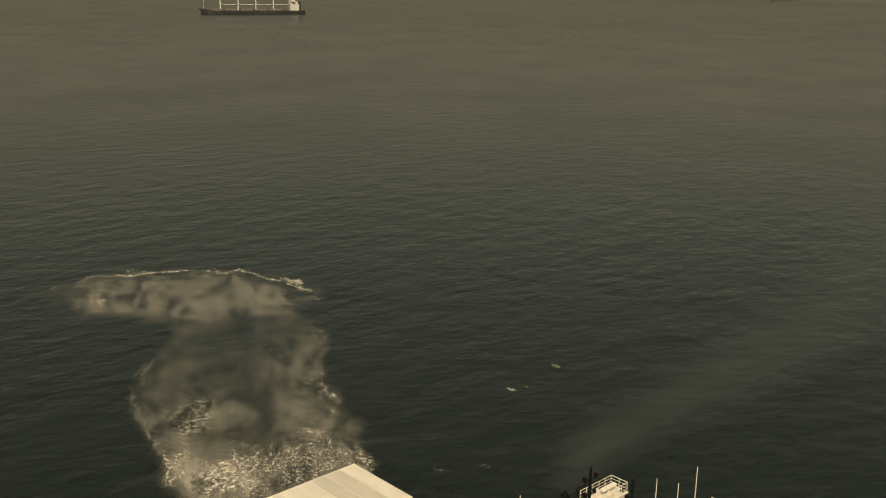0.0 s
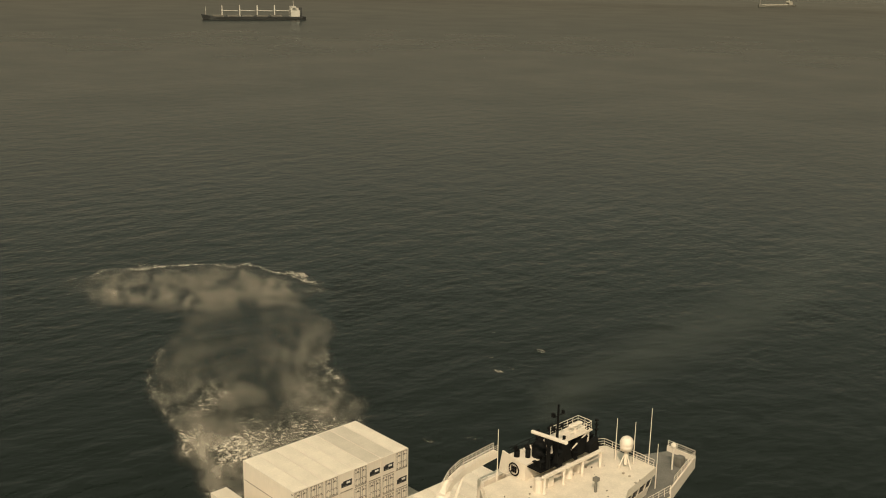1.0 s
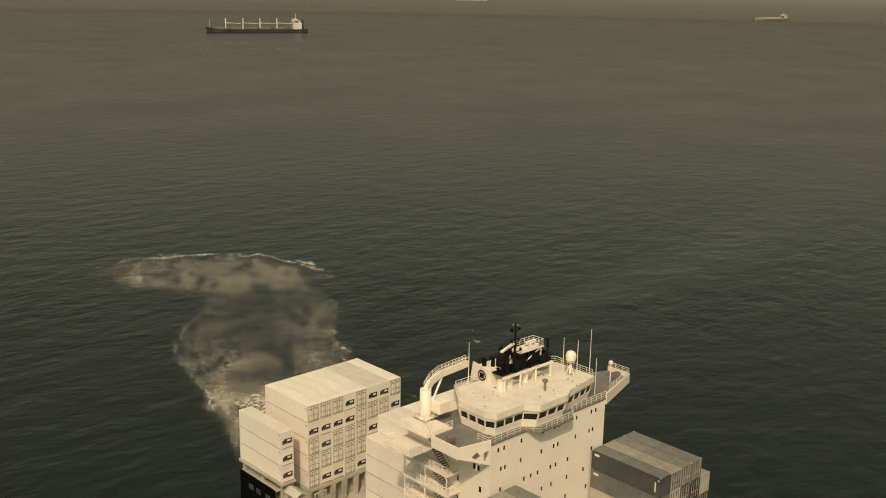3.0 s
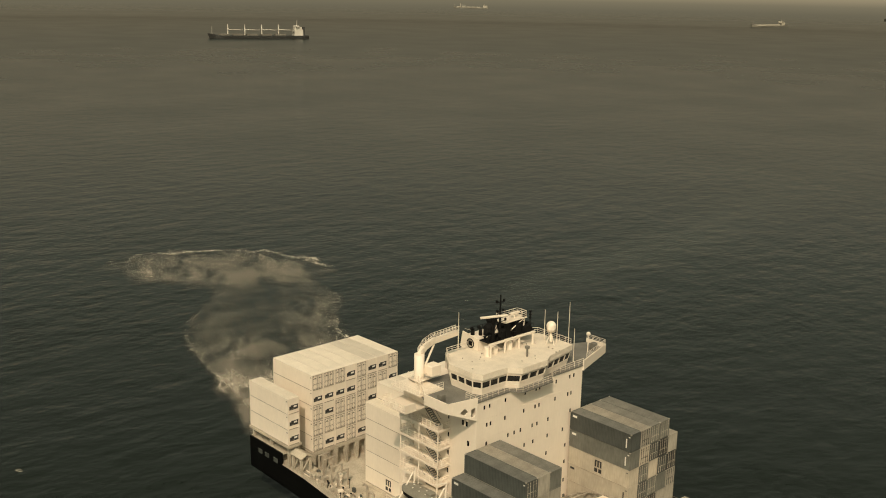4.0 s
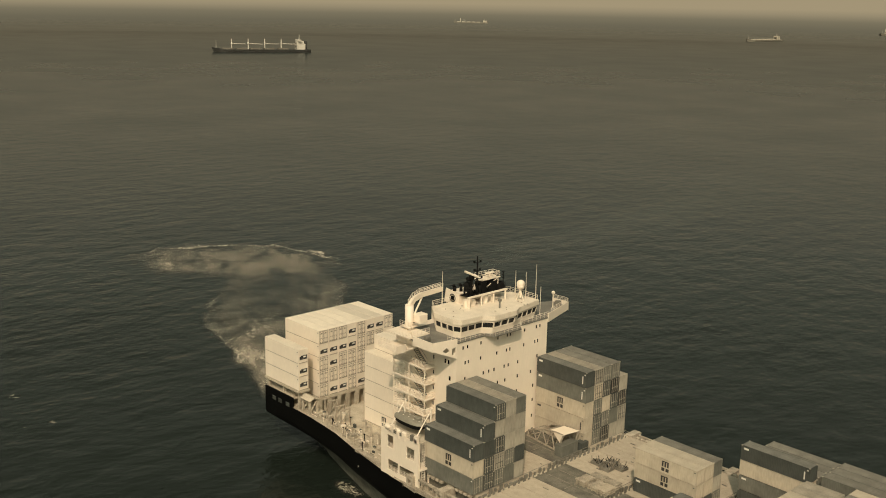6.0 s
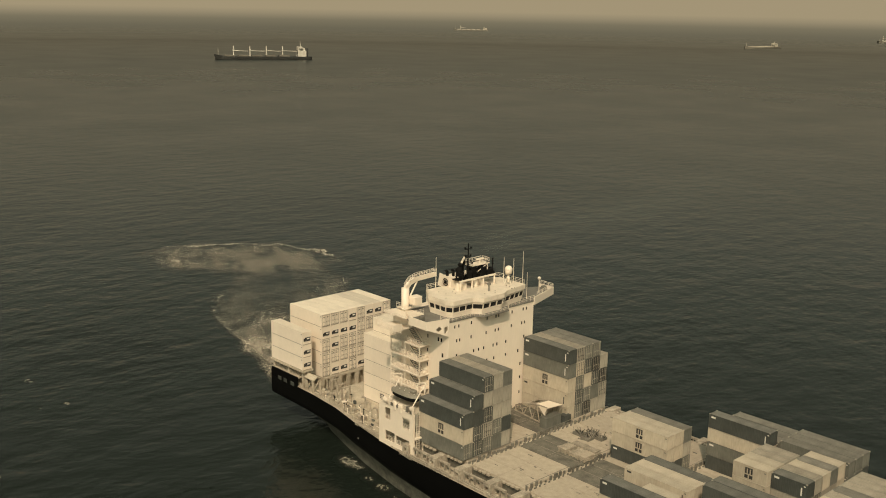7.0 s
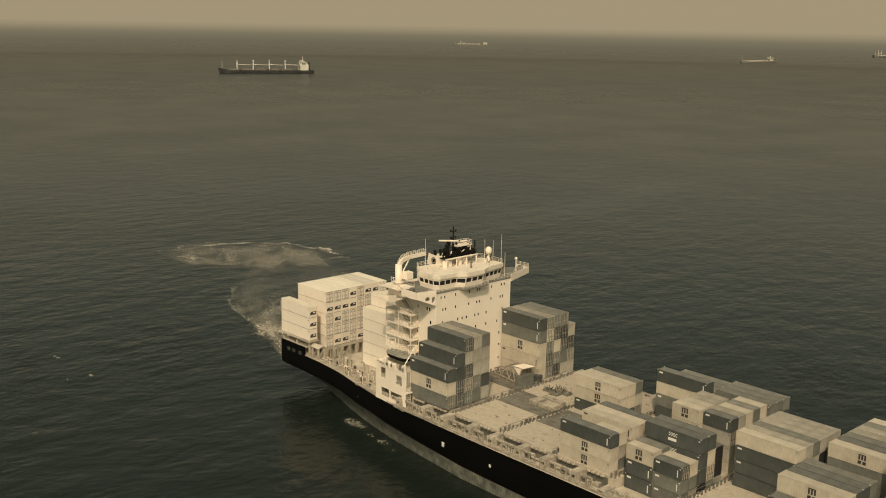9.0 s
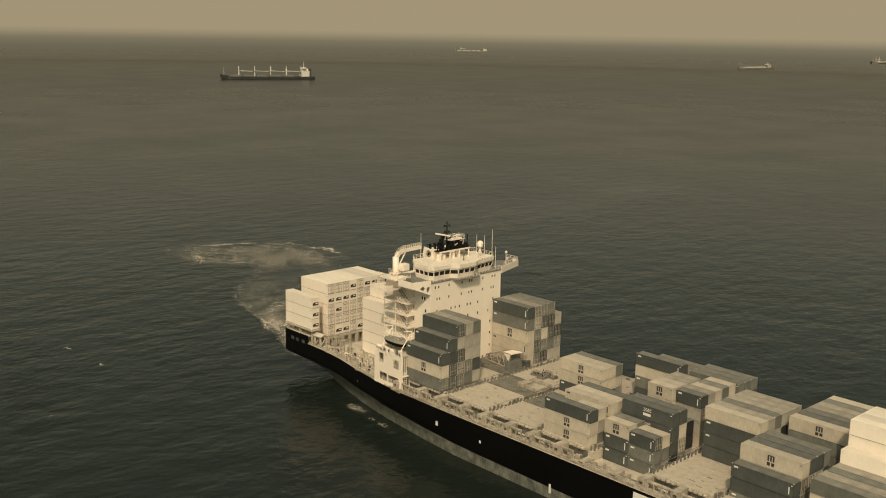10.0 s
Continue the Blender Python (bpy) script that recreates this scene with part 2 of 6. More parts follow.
def stream_material(name, color, top, froth):
    """Stirred water or foam on it: the mesh's own amount, broken up by noise drawn out along the ship's stream."""
    m, n, l, b = nodes_of(name)
    b.inputs["Base Color"].default_value = (*color, 1)
    b.inputs["Roughness"].default_value = 0.9
    tc, at, turn, pull = n.new("ShaderNodeTexCoord"), n.new("ShaderNodeAttribute"), n.new("ShaderNodeMapping"), n.new("ShaderNodeMapping")
    at.attribute_name = "foam_amount"
    turn.inputs["Rotation"].default_value = (0, 0, radians(28))
    pull.inputs["Scale"].default_value = (0.45, 1, 1)
    l.new(tc.outputs["Object"], turn.inputs["Vector"])
    l.new(turn.outputs[0], pull.inputs["Vector"])

    def noise_at(scale, detail, distortion, vector):
        tx = n.new("ShaderNodeTexNoise")
        tx.inputs["Scale"].default_value, tx.inputs["Detail"].default_value = scale, detail
        tx.inputs["Roughness"].default_value, tx.inputs["Distortion"].default_value = 0.6, distortion
        l.new(vector, tx.inputs["Vector"])
        return tx.outputs["Fac"]

    def calc(op, *args):
        q = n.new("ShaderNodeMath")
        q.operation = op
        for k, v in enumerate(args):
            if isinstance(v, (int, float)):
                q.inputs[k].default_value = v
            else:
                l.new(v, q.inputs[k])
        return q.outputs[0]

    def span(v, lo, hi, a, c):
        mr = n.new("ShaderNodeMapRange")
        mr.interpolation_type = "SMOOTHSTEP"
        mr.inputs["From Min"].default_value, mr.inputs["From Max"].default_value = lo, hi
        mr.inputs["To Min"].default_value, mr.inputs["To Max"].default_value = a, c
        l.new(v, mr.inputs["Value"])
        return mr.outputs[0]

    amount, flow, flat = at.outputs["Fac"], pull.outputs[0], tc.outputs["Object"]
    if froth:
        # threads where a noise crosses its middle, at two sizes, crumbled by a finer one
        threads = None
        for scale, width, weight in ((0.13, 0.030, 1.0), (0.34, 0.045, 0.85)):
            line = calc("ABSOLUTE", calc("SUBTRACT", noise_at(scale, 5, 0.9, flow), 0.5))
            line = calc("MULTIPLY", span(line, 0.0, width, 1.0, 0.0), weight)
            threads = line if threads is None else calc("MAXIMUM", threads, line)
        crumbs = span(noise_at(1.3, 5, 0.6, flat), 0.36, 0.68, 0.0, 1.0)
        patch = span(noise_at(0.075, 3, 0.4, flow), 0.40, 0.58, 0.12, 1.0)
        cover = calc("MULTIPLY", patch, calc("ADD", threads, calc("MULTIPLY", calc("MULTIPLY", amount, amount), 0.6)))
        body = calc("MULTIPLY", calc("MULTIPLY", cover, crumbs), amount)
    else:
        body = calc("MULTIPLY", amount, calc("MULTIPLY", span(noise_at(0.12, 7, 0.5, flow), 0.36, 0.64, 0.14, 1.45), span(noise_at(0.35, 4, 0.4, flow), 0.35, 0.65, 0.7, 1.25)))
    l.new(calc("MINIMUM", calc("MULTIPLY", body, top), 0.95), b.inputs["Alpha"])
    return m


MILK = stream_material("milky_stirred_water", (0.40, 0.355, 0.28), 0.34, False)
FROTH = stream_material("white_foam_threads", (0.74, 0.66, 0.53), 0.88, True)
LACE = foam_material("white_foam_flecks", 0.78, 0.55, 0.78, 0.34, (0.72, 0.65, 0.53), 0.013)
SMOKE = veil_material("thin_funnel_smoke", (0.28, 0.30, 0.25), 0.053, 0.05, 0.2, 0.35)


# ---- mesh helpers ----
def box(bm, x0, y0, z0, x1, y1, z1, bevel=0.0):
    g = bmesh.ops.create_cube(bm, size=1.0, matrix=Matrix.Translation(((x0 + x1) / 2, (y0 + y1) / 2, (z0 + z1) / 2)) @ Matrix.Diagonal((abs(x1 - x0), abs(y1 - y0), abs(z1 - z0), 1)))
    if bevel:
        es = list({e for v in g["verts"] for e in v.link_edges})
        bmesh.ops.bevel(bm, geom=es, offset=bevel, segments=1, affect="EDGES")


def rod(bm, a, b, r=0.05, seg=6, r2=None):
    a, b = Vector(a), Vector(b)
    d = b - a
    m = Matrix.Translation((a + b) / 2) @ d.to_track_quat("Z", "Y").to_matrix().to_4x4()
    bmesh.ops.create_cone(bm, cap_ends=True, segments=seg, radius1=r, radius2=r if r2 is None else r2, depth=d.length, matrix=m)


def prism(bm, pts, z0, z1):
    """An upright solid over a plan outline."""
    lo, hi = [bm.verts.new((x, y, z0)) for x, y in pts], [bm.verts.new((x, y, z1)) for x, y in pts]
    k = len(pts)
    for i in range(k):
        bm.faces.new((lo[i], lo[(i + 1) % k], hi[(i + 1) % k], hi[i]))
    bm.faces.new(hi), bm.faces.new(lo[::-1])
    bmesh.ops.recalc_face_normals(bm, faces=bm.faces)


def slab(bm, quad, t):
    """A plate of thickness t along its normal from a loop of 3D points."""
    q = [Vector(p) for p in quad]
    nrm = (q[1] - q[0]).cross(q[2] - q[0]).normalized() * t
    a, b = [bm.verts.new(p) for p in q], [bm.verts.new(p - nrm) for p in q]
    k = len(q)
    bm.faces.new(a), bm.faces.new(b[::-1])
    for i in range(k):
        bm.faces.new((a[i], b[i], b[(i + 1) % k], a[(i + 1) % k]))


def mesh_of(name, bm, material):
    me = bpy.data.meshes.new(name)
    bm.to_mesh(me)
    bm.free()
    me.materials.append(material)
    return me


def part(name, bm, material, parent, label=""):
    ob = new(name, mesh_of(name, bm, material))
    ob.parent = parent
    return tagged(ob, label) if label else ob


def rail(path, parent, h=1.05, gap=1.6, name="railing", r=0.035, wires=2, coat=None):
    """A pipe railing with posts along a line of points."""
    bm = bmesh.new()
    for a, b in zip(path, path[1:]):
        a, b = Vector(a), Vector(b)
        k = max(1, round((b - a).length / gap))
        for i in range(k + 1):
            p = a.lerp(b, i / k)
            rod(bm, p, p + Vector((0, 0, h)), r, 4)
        for j in range(wires + 1):
            up = Vector((0, 0, h * (j + 1) / (wires + 1)))
            rod(bm, a + up, b + up, r if j == wires else r * 0.7, 4)
    return part(name, bm, coat or WHITE, parent)


def thing(name, label, category, group="", at=(0, 0, 0), rz=0.0):
    ob = new(name)
    ob.matrix_world = pose(*at, 0, 0, rz)
    return tagged(ob, label, category, group)


# ---- sea, one sheet to the horizon, and the painted haze behind it ----
MIDX, MIDY = 150.0, -120.0
SEA_Z = 0.4


def build_sea():
    rings = [0, 40, 80, 130, 190, 260, 350, 480, 650, 900, 1250, 1700, 2300, 3100, 4000, 4740]
    seg = 96
    vs, fs = [(0, 0, 0)], []
    for r in rings[1:]:
        vs += [(r * math.cos(2 * math.pi * i / seg), r * math.sin(2 * math.pi * i / seg), 0) for i in range(seg)]
    fs += [(0, 1 + i, 1 + (i + 1) % seg) for i in range(seg)]
    for k in range(len(rings) - 2):
        a, b = 1 + k * seg, 1 + (k + 1) * seg
        fs += [(a + i, b + i, b + (i + 1) % seg, a + (i + 1) % seg) for i in range(seg)]
    me = bpy.data.meshes.new("water")
    me.from_pydata(vs, [], fs)
    me.materials.append(SEA)
    ob = new("water", me)
    ob.location = (MIDX, MIDY, SEA_Z)
    return tagged(ob, "dark rippled open sea under a hazy sky", "sea", kind="structure")


def build_backdrop():
    # an added glowing ring: haze and low sky painted as colours by height
    m, n, l, b = nodes_of("painted_distant_haze")
    n.remove(b)
    em = n.new("ShaderNodeEmission")
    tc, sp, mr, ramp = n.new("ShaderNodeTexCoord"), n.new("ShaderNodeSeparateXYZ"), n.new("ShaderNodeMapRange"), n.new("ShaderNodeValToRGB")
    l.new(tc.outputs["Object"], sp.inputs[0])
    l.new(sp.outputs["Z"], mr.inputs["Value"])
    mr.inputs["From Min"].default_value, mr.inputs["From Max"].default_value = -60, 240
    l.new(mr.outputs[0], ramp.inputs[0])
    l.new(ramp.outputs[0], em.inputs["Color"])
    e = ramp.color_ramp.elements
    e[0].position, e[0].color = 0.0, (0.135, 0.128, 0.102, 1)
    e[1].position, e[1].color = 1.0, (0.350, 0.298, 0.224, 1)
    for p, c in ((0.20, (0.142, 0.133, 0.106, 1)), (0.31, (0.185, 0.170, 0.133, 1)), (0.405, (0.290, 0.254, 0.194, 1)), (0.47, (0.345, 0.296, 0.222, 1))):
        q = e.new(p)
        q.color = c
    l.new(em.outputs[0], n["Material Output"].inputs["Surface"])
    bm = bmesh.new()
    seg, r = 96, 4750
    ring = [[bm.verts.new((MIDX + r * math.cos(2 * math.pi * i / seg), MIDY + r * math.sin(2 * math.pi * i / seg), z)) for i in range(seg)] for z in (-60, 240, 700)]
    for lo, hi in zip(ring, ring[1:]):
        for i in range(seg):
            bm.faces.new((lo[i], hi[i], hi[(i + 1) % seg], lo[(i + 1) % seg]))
    tagged(new("backdrop", mesh_of("backdrop", bm, m)), "glowing ring painted as pale haze over the far sea and low sky", "haze", kind="structure")


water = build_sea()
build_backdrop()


def foam_mesh(name, x0, y0, x1, y1, step, field, material, z, label):
    """A flat sheet over the places where field is above nought, carrying it as its density."""
    nx, ny = int((x1 - x0) / step) + 1, int((y1 - y0) / step) + 1
    gx, gy = np.meshgrid(x0 + np.arange(nx) * step, y0 + np.arange(ny) * step, indexing="ij")
    d = field(gx, gy)
    idx = np.arange(nx * ny).reshape(nx, ny)
    keep = np.maximum.reduce([d[:-1, :-1], d[1:, :-1], d[1:, 1:], d[:-1, 1:]]) > 0
    quads = np.stack([idx[:-1, :-1], idx[1:, :-1], idx[1:, 1:], idx[:-1, 1:]], -1)[keep]
    used, inv = np.unique(quads, return_inverse=True)
    me = bpy.data.meshes.new(name)
    me.from_pydata(np.stack([gx.ravel()[used], gy.ravel()[used], np.zeros(len(used))], -1).tolist(), [], inv.reshape(-1, 4).tolist())
    me.attributes.new("foam_amount", "FLOAT", "POINT").data.foreach_set("value", np.clip(d.ravel()[used], 0, 1.3).astype(np.float32))
    me.materials.append(material)
    ob = new(name, me)
    ob.location.z = z
    return tagged(ob, label, "foam", "propeller wash", "stuff")


def seg_dist(x, y, a, b):
    (ax, ay), (bx, by) = a, b
    t = np.clip(((x - ax) * (bx - ax) + (y - ay) * (by - ay)) / ((bx - ax) ** 2 + (by - ay) ** 2), 0, 1)
    return np.hypot(x - ax - t * (bx - ax), y - ay - t * (by - ay)), t


STEM = [((-128, 65), 19), ((-106, 49), 22), ((-85, 37), 20), ((-57, 26), 19), ((-41, 17), 15), ((-31, 13), 11)]


def wash_shape(x, y):
    """Nought at the rim of the wash, rising to one well inside: a broad head and the stem that leads to the stern."""
    c, s = math.cos(radians(40)), math.sin(radians(40))
    u, v = (x + 159) * c + (y - 69) * s, -(x + 159) * s + (y - 69) * c
    head = 1 - np.hypot((u + 2.6) / 38.6, (v + 0.0024 * u * u) / 24)
    stem = np.full_like(x, -1.0)
    for (a, ra), (b, rb) in zip(STEM, STEM[1:]):
        d, t = seg_dist(x, y, a, b)
        stem = np.maximum(stem, 1 - d / (ra + (rb - ra) * t))
    k = 0.18
    both = np.maximum(head, stem) + np.clip(k - abs(head - stem), 0, k) ** 2 / (4 * k)
    return both, head


def value_noise(x, y, size, seed):
    """Smooth noise between 0 and 1 on a lattice of the given size in metres."""
    table = np.random.RandomState(seed).rand(64, 64)
    xs, ys = x / size, y / size
    xi, yi = np.floor(xs).astype(int), np.floor(ys).astype(int)
    u, v = xs - xi, ys - yi
    u, v = u * u * (3 - 2 * u), v * v * (3 - 2 * v)
    g = lambda i, j: table[(xi + i) % 64, (yi + j) % 64]
    return (g(0, 0) * (1 - u) + g(1, 0) * u) * (1 - v) + (g(0, 1) * (1 - u) + g(1, 1) * u) * v


def billows(x, y, size, seed, octaves=4):
    out, amp, total = 0.0, 1.0, 0.0
    for k in range(octaves):
        out, total = out + amp * value_noise(x, y, size / 2 ** k, seed + k), total + amp
        amp *= 0.55
    return out / total


def ease(v, lo, hi):
    k = np.clip((v - lo) / (hi - lo), 0, 1)
    return k * k * (3 - 2 * k)


def wash_parts(x, y):
    """The stirred water's inside with a ragged rim, its head, and how near the stern it is."""
    p, q = (x * 0.88 - y * 0.47) / 1.8, x * 0.47 + y * 0.88
    f, head = wash_shape(x + 5 * (billows(p, q, 14, 3) - 0.5), y + 5 * (billows(p, q, 14, 9) - 0.5))
    return f + 0.55 * (billows(p, q, 8, 21, 5) - 0.5), head, np.clip((x + 118) / 62, 0, 1)


# quieter dark pools and thick boils within the wash: x, y, radius, weight
POOLS = ((-176, 46, 9, 0.3), (-86, 19, 7, 0.4), (-70, 14, 8, 0.4), (-67.5, 15.6, 7, 0.7), (-120, 58, 13, -0.22), (-74, 34, 8, -0.38), (-98, 44, 9, -0.22), (-168, 62, 10, -0.3), (-86, 29, 7, 0.3), (-60, 17, 10, 0.45), (-101, 63, 11, 0.10), (-84, 52, 9, 0.08), (-63, 43, 9, 0.15), (-165, 46, 14, 0.22), (-140, 78, 12, 0.1))


def wash_field(x, y):
    ragged, head, near = wash_parts(x, y)
    base = 0.31 + 0.44 * ease(head, 0.0, 0.35) + 0.50 * near ** 2.0
    for px, py, r, k in POOLS:
        base = base + k * np.exp(-((x - px) ** 2 + (y - py) ** 2) / (r * r))
    return ease(ragged, -0.10, 0.32) * np.clip(base, 0.05, 1.3) - 0.01


def froth_field(x, y):
    ragged, head, near = wash_parts(x, y)
    # the head's near rim melts away without foam
    calm = np.clip((-(x + 159) * 0.64 + (y - 69) * 0.77 + 4) / 8, 0, 1)
    keep = np.where(x > -122, 0.5 + 0.5 * near, calm)
    rim = np.exp(-((ragged - 0.06) / 0.055) ** 2) * keep
    side = np.exp(-((ragged - 0.14) / 0.14) ** 2) * near * 0.62
    inside = ease(ragged, 0.0, 0.2) * (0.08 + 0.50 * near ** 0.8)
    boil = sum(k * np.exp(-((x - px) ** 2 + (y - py) ** 2) / (r * r)) for px, py, r, k in POOLS if px > -104)
    return np.clip(np.maximum.reduce([rim, side, inside + 0.7 * boil * ease(ragged, 0.0, 0.2)]), 0, 1) - 0.03


milk = foam_mesh("milky_wash", -215, -20, 2, 120, 1.0, wash_field, MILK, SEA_Z + 0.18, "pale milky water stirred up behind the ship's stern")
lace = foam_mesh("foam_threads", -215, -20, 2, 120, 0.8, froth_field, FROTH, SEA_Z + 0.36, "white lacy foam round the rim of the wash")


def spots(places):
    """Round patches of foam: x, y, radius and strength of each."""
    def field(x, y):
        out = np.zeros_like(x)
        for px, py, r, k in places:
            out = np.maximum(out, k * np.clip(1 - np.hypot((x - px) / 1.6, y - py) / r, 0, 1))
        return out
    return field


outfall = foam_mesh("outfall_foam", 8, -32, 52, -12, 0.5, spots([(20.0, -18.0, 2.6, 1.0), (23.5, -18.4, 2.0, 0.95), (29, -19.8, 1.5, 0.8), (33.5, -20.4, 1.7, 0.85), (38, -21.6, 1.2, 0.75)]), LACE, SEA_Z + 0.07, "white foam from an outlet beside the hull")
flecks = foam_mesh("foam_flecks", -100, -80, 40, 130, 0.6, spots([(-75.4, 106.6, 1.3, 0.85), (-58.2, 105.8, 1.2, 0.85), (-62.8, 93.2, 1.0, 0.85), (-55.7, 88.3, 1.1, 0.85), (-54.8, 91.9, 1.0, 0.85), (-34.0, 58.2, 1.9, 0.85), (-47.8, 76.3, 1.0, 0.85), (-38.9, 50.8, 1.6, 0.85), (-71.1, -39.2, 1.6, 0.9), (-21.5, -65.3, 1.5, 0.9), (12.3, -40.5, 1.7, 0.9), (-50.5, -38.6, 1.1, 0.9), (-51.6, -44.6, 1.1, 0.9)]), LACE, SEA_Z + 0.06, "small flecks of foam drifting on the sea")


PLUME = [((31.5, 1), 1.6), ((29.5, 14), 4.5), ((29.0, 32), 8), ((27, 60), 11), ((17, 106), 15), ((-2, 165), 20)]


def plume_field(x, y):
    out = np.zeros_like(x)
    for k, ((a, ra), (b, rb)) in enumerate(zip(PLUME, PLUME[1:])):
        d, t = seg_dist(x, y, a, b)
        out = np.maximum(out, ease(1 - d / (ra + (rb - ra) * t), 0, 0.9) * (1 - (k + t) / 5.2) ** 1.3)
    return out * (0.7 + 0.9 * billows(x, y, 15, 90))


smoke_low = foam_mesh("funnel_smoke", -60, -3, 110, 215, 2.0, plume_field, SMOKE, 44.0, "thin veil of exhaust smoke drifting from the funnel")
smoke_high = foam_mesh("funnel_smoke", -60, -3, 110, 215, 2.0, plume_field, SMOKE, 46.5, "thin veil of exhaust smoke drifting from the funnel")
for veil_ob in (smoke_low, smoke_high):
    tagged(veil_ob, category="smoke", group="funnel smoke")


# ---- the container ship ----
YC = 2.3
DECK_Z = 9.6
ship = thing("container_ship", "black-hulled container ship with white bridge tower, part loaded", "ship")
STATIONS = [(-12.4, 17.6, 6.5), (-8, 17.65, 8.4), (-2, 17.7, 10.9), (5, 17.95, 13.4), (14, 18.9, 16.0), (23, 20.8, 18.4), (36, 22.9, 20.8), (50, 23.7, 22.5), (62, 23.9, 23.6), (90, 24.0, 23.9), (130, 24.0, 24.0), (175, 24.0, 23.6), (205, 22.0, 17.0), (230, 15.0, 7.5), (247, 5.0, 0.8), (252, 0.4, 0.3)]


def half(x, z):
    """The hull's half breadth at a station and a height."""
    xs = [s[0] for s in STATIONS]
    top, low = np.interp(x, xs, [s[1] for s in STATIONS]), np.interp(x, xs, [s[2] for s in STATIONS])
    k = np.clip((z - 0.6) / 5.6, 0, 1)
    k = k * k * (3 - 2 * k)
    return max(0.02, low + (top - low) * k)


WELL = (-11.0, 12.0, -11.4, 16.0, 7.0)  # x, x, y, y and the floor's height


def build_hull():
    xs = []
    for (a, *_), (b, *_) in zip(STATIONS, STATIONS[1:]):
        k = max(1, int((b - a) / 6))
        xs += [a + (b - a) * i / k for i in range(k)]
    xs.append(STATIONS[-1][0])
    for name, mat, zs, label in (("topside", HULL, (0.0, 0.1, 0.22, 0.37, 0.54, 0.78, 1.0), "black painted hull side"), ("boot_top", BOOT, (-1.0, -0.5, 0.0, 0.33, 0.66, 1.0), "faded grey band at the waterline")):
        bm = bmesh.new()
        rowsv = []
        for x in xs:
            lift = max(0.0, 5.2 - (x + 12.4) * 0.36)  # the counter rises to the transom
            band = float(np.interp(x, [8, 30, 45, 65, 90], [5.4, 4.8, 3.9, 3.1, 2.8]))
            levels = [band + (DECK_Z + 0.25 - band) * k if name == "topside" else band * k for k in zs]
            st = []
            for side in (-1, 1):
                st.append([bm.verts.new((x, YC + side * half(x, max(z, 0)), max(z, lift) if name == "boot_top" else max(z, lift * 0.98))) for z in levels])
            rowsv.append(st)
        for r0, r1 in zip(rowsv, rowsv[1:]):
            for s in (0, 1):
                for i in range(len(zs) - 1):
                    bm.faces.new((r0[s][i], r1[s][i], r1[s][i + 1], r0[s][i + 1]))
        st = rowsv[0]
        for i in range(len(zs) - 1):
            bm.faces.new((st[0][i], st[0][i + 1], st[1][i + 1], st[1][i]))
        bmesh.ops.remove_doubles(bm, verts=bm.verts, dist=0.002)
        bmesh.ops.recalc_face_normals(bm, faces=bm.faces)
        for f in bm.faces:
            f.smooth = abs(f.normal.z) < 0.9
        part(name, bm, mat, ship, label)
    # deck plating just inside the sheer, open over the mooring well
    bm = bmesh.new()
    for xa, xb in zip(xs, xs[1:]):
        wa, wb = max(0.05, half(xa, DECK_Z) - 0.02), max(0.05, half(xb, DECK_Z) - 0.02)
        spans = [(-wa, wa, -wb, wb)]
        if WELL[0] - 0.1 < xa and xb < WELL[1] + 0.1:
            spans = [(-wa, WELL[2] - YC, -wb, WELL[2] - YC), (WELL[3] - YC, wa, WELL[3] - YC, wb)]
        for a0, a1, b0, b1 in spans:
            q = [bm.verts.new((x + 0.02, YC + y, DECK_Z + 0.30)) for x, y in ((xa, a0), (xb, b0), (xb, b1), (xa, a1))]
            bm.faces.new(q)
    bmesh.ops.remove_doubles(bm, verts=bm.verts, dist=0.01)
    part("main_deck", bm, DECK, ship, "worn pale deck plating")


def build_well():
    x0, x1, y0, y1, z = WELL
    bm = bmesh.new()
    box(bm, x0, y0, z - 0.3, x1, y1, z)
    part("well_floor", bm, DECK, ship)
    for a in ((x0 - 0.15, y0 - 0.15, x0, y1 + 0.15), (x1, y0 - 0.15, x1 + 0.15, y1 + 0.15), (x0, y0 - 0.15, x1, y0), (x0, y1, x1, y1 + 0.15)):
        bm = bmesh.new()
        box(bm, a[0], a[1], z - 0.3, a[2], a[3], DECK_Z + 0.297)
        part("well_wall", bm, DECK, ship)


build_hull()
build_well()
DZ = DECK_Z + 0.30


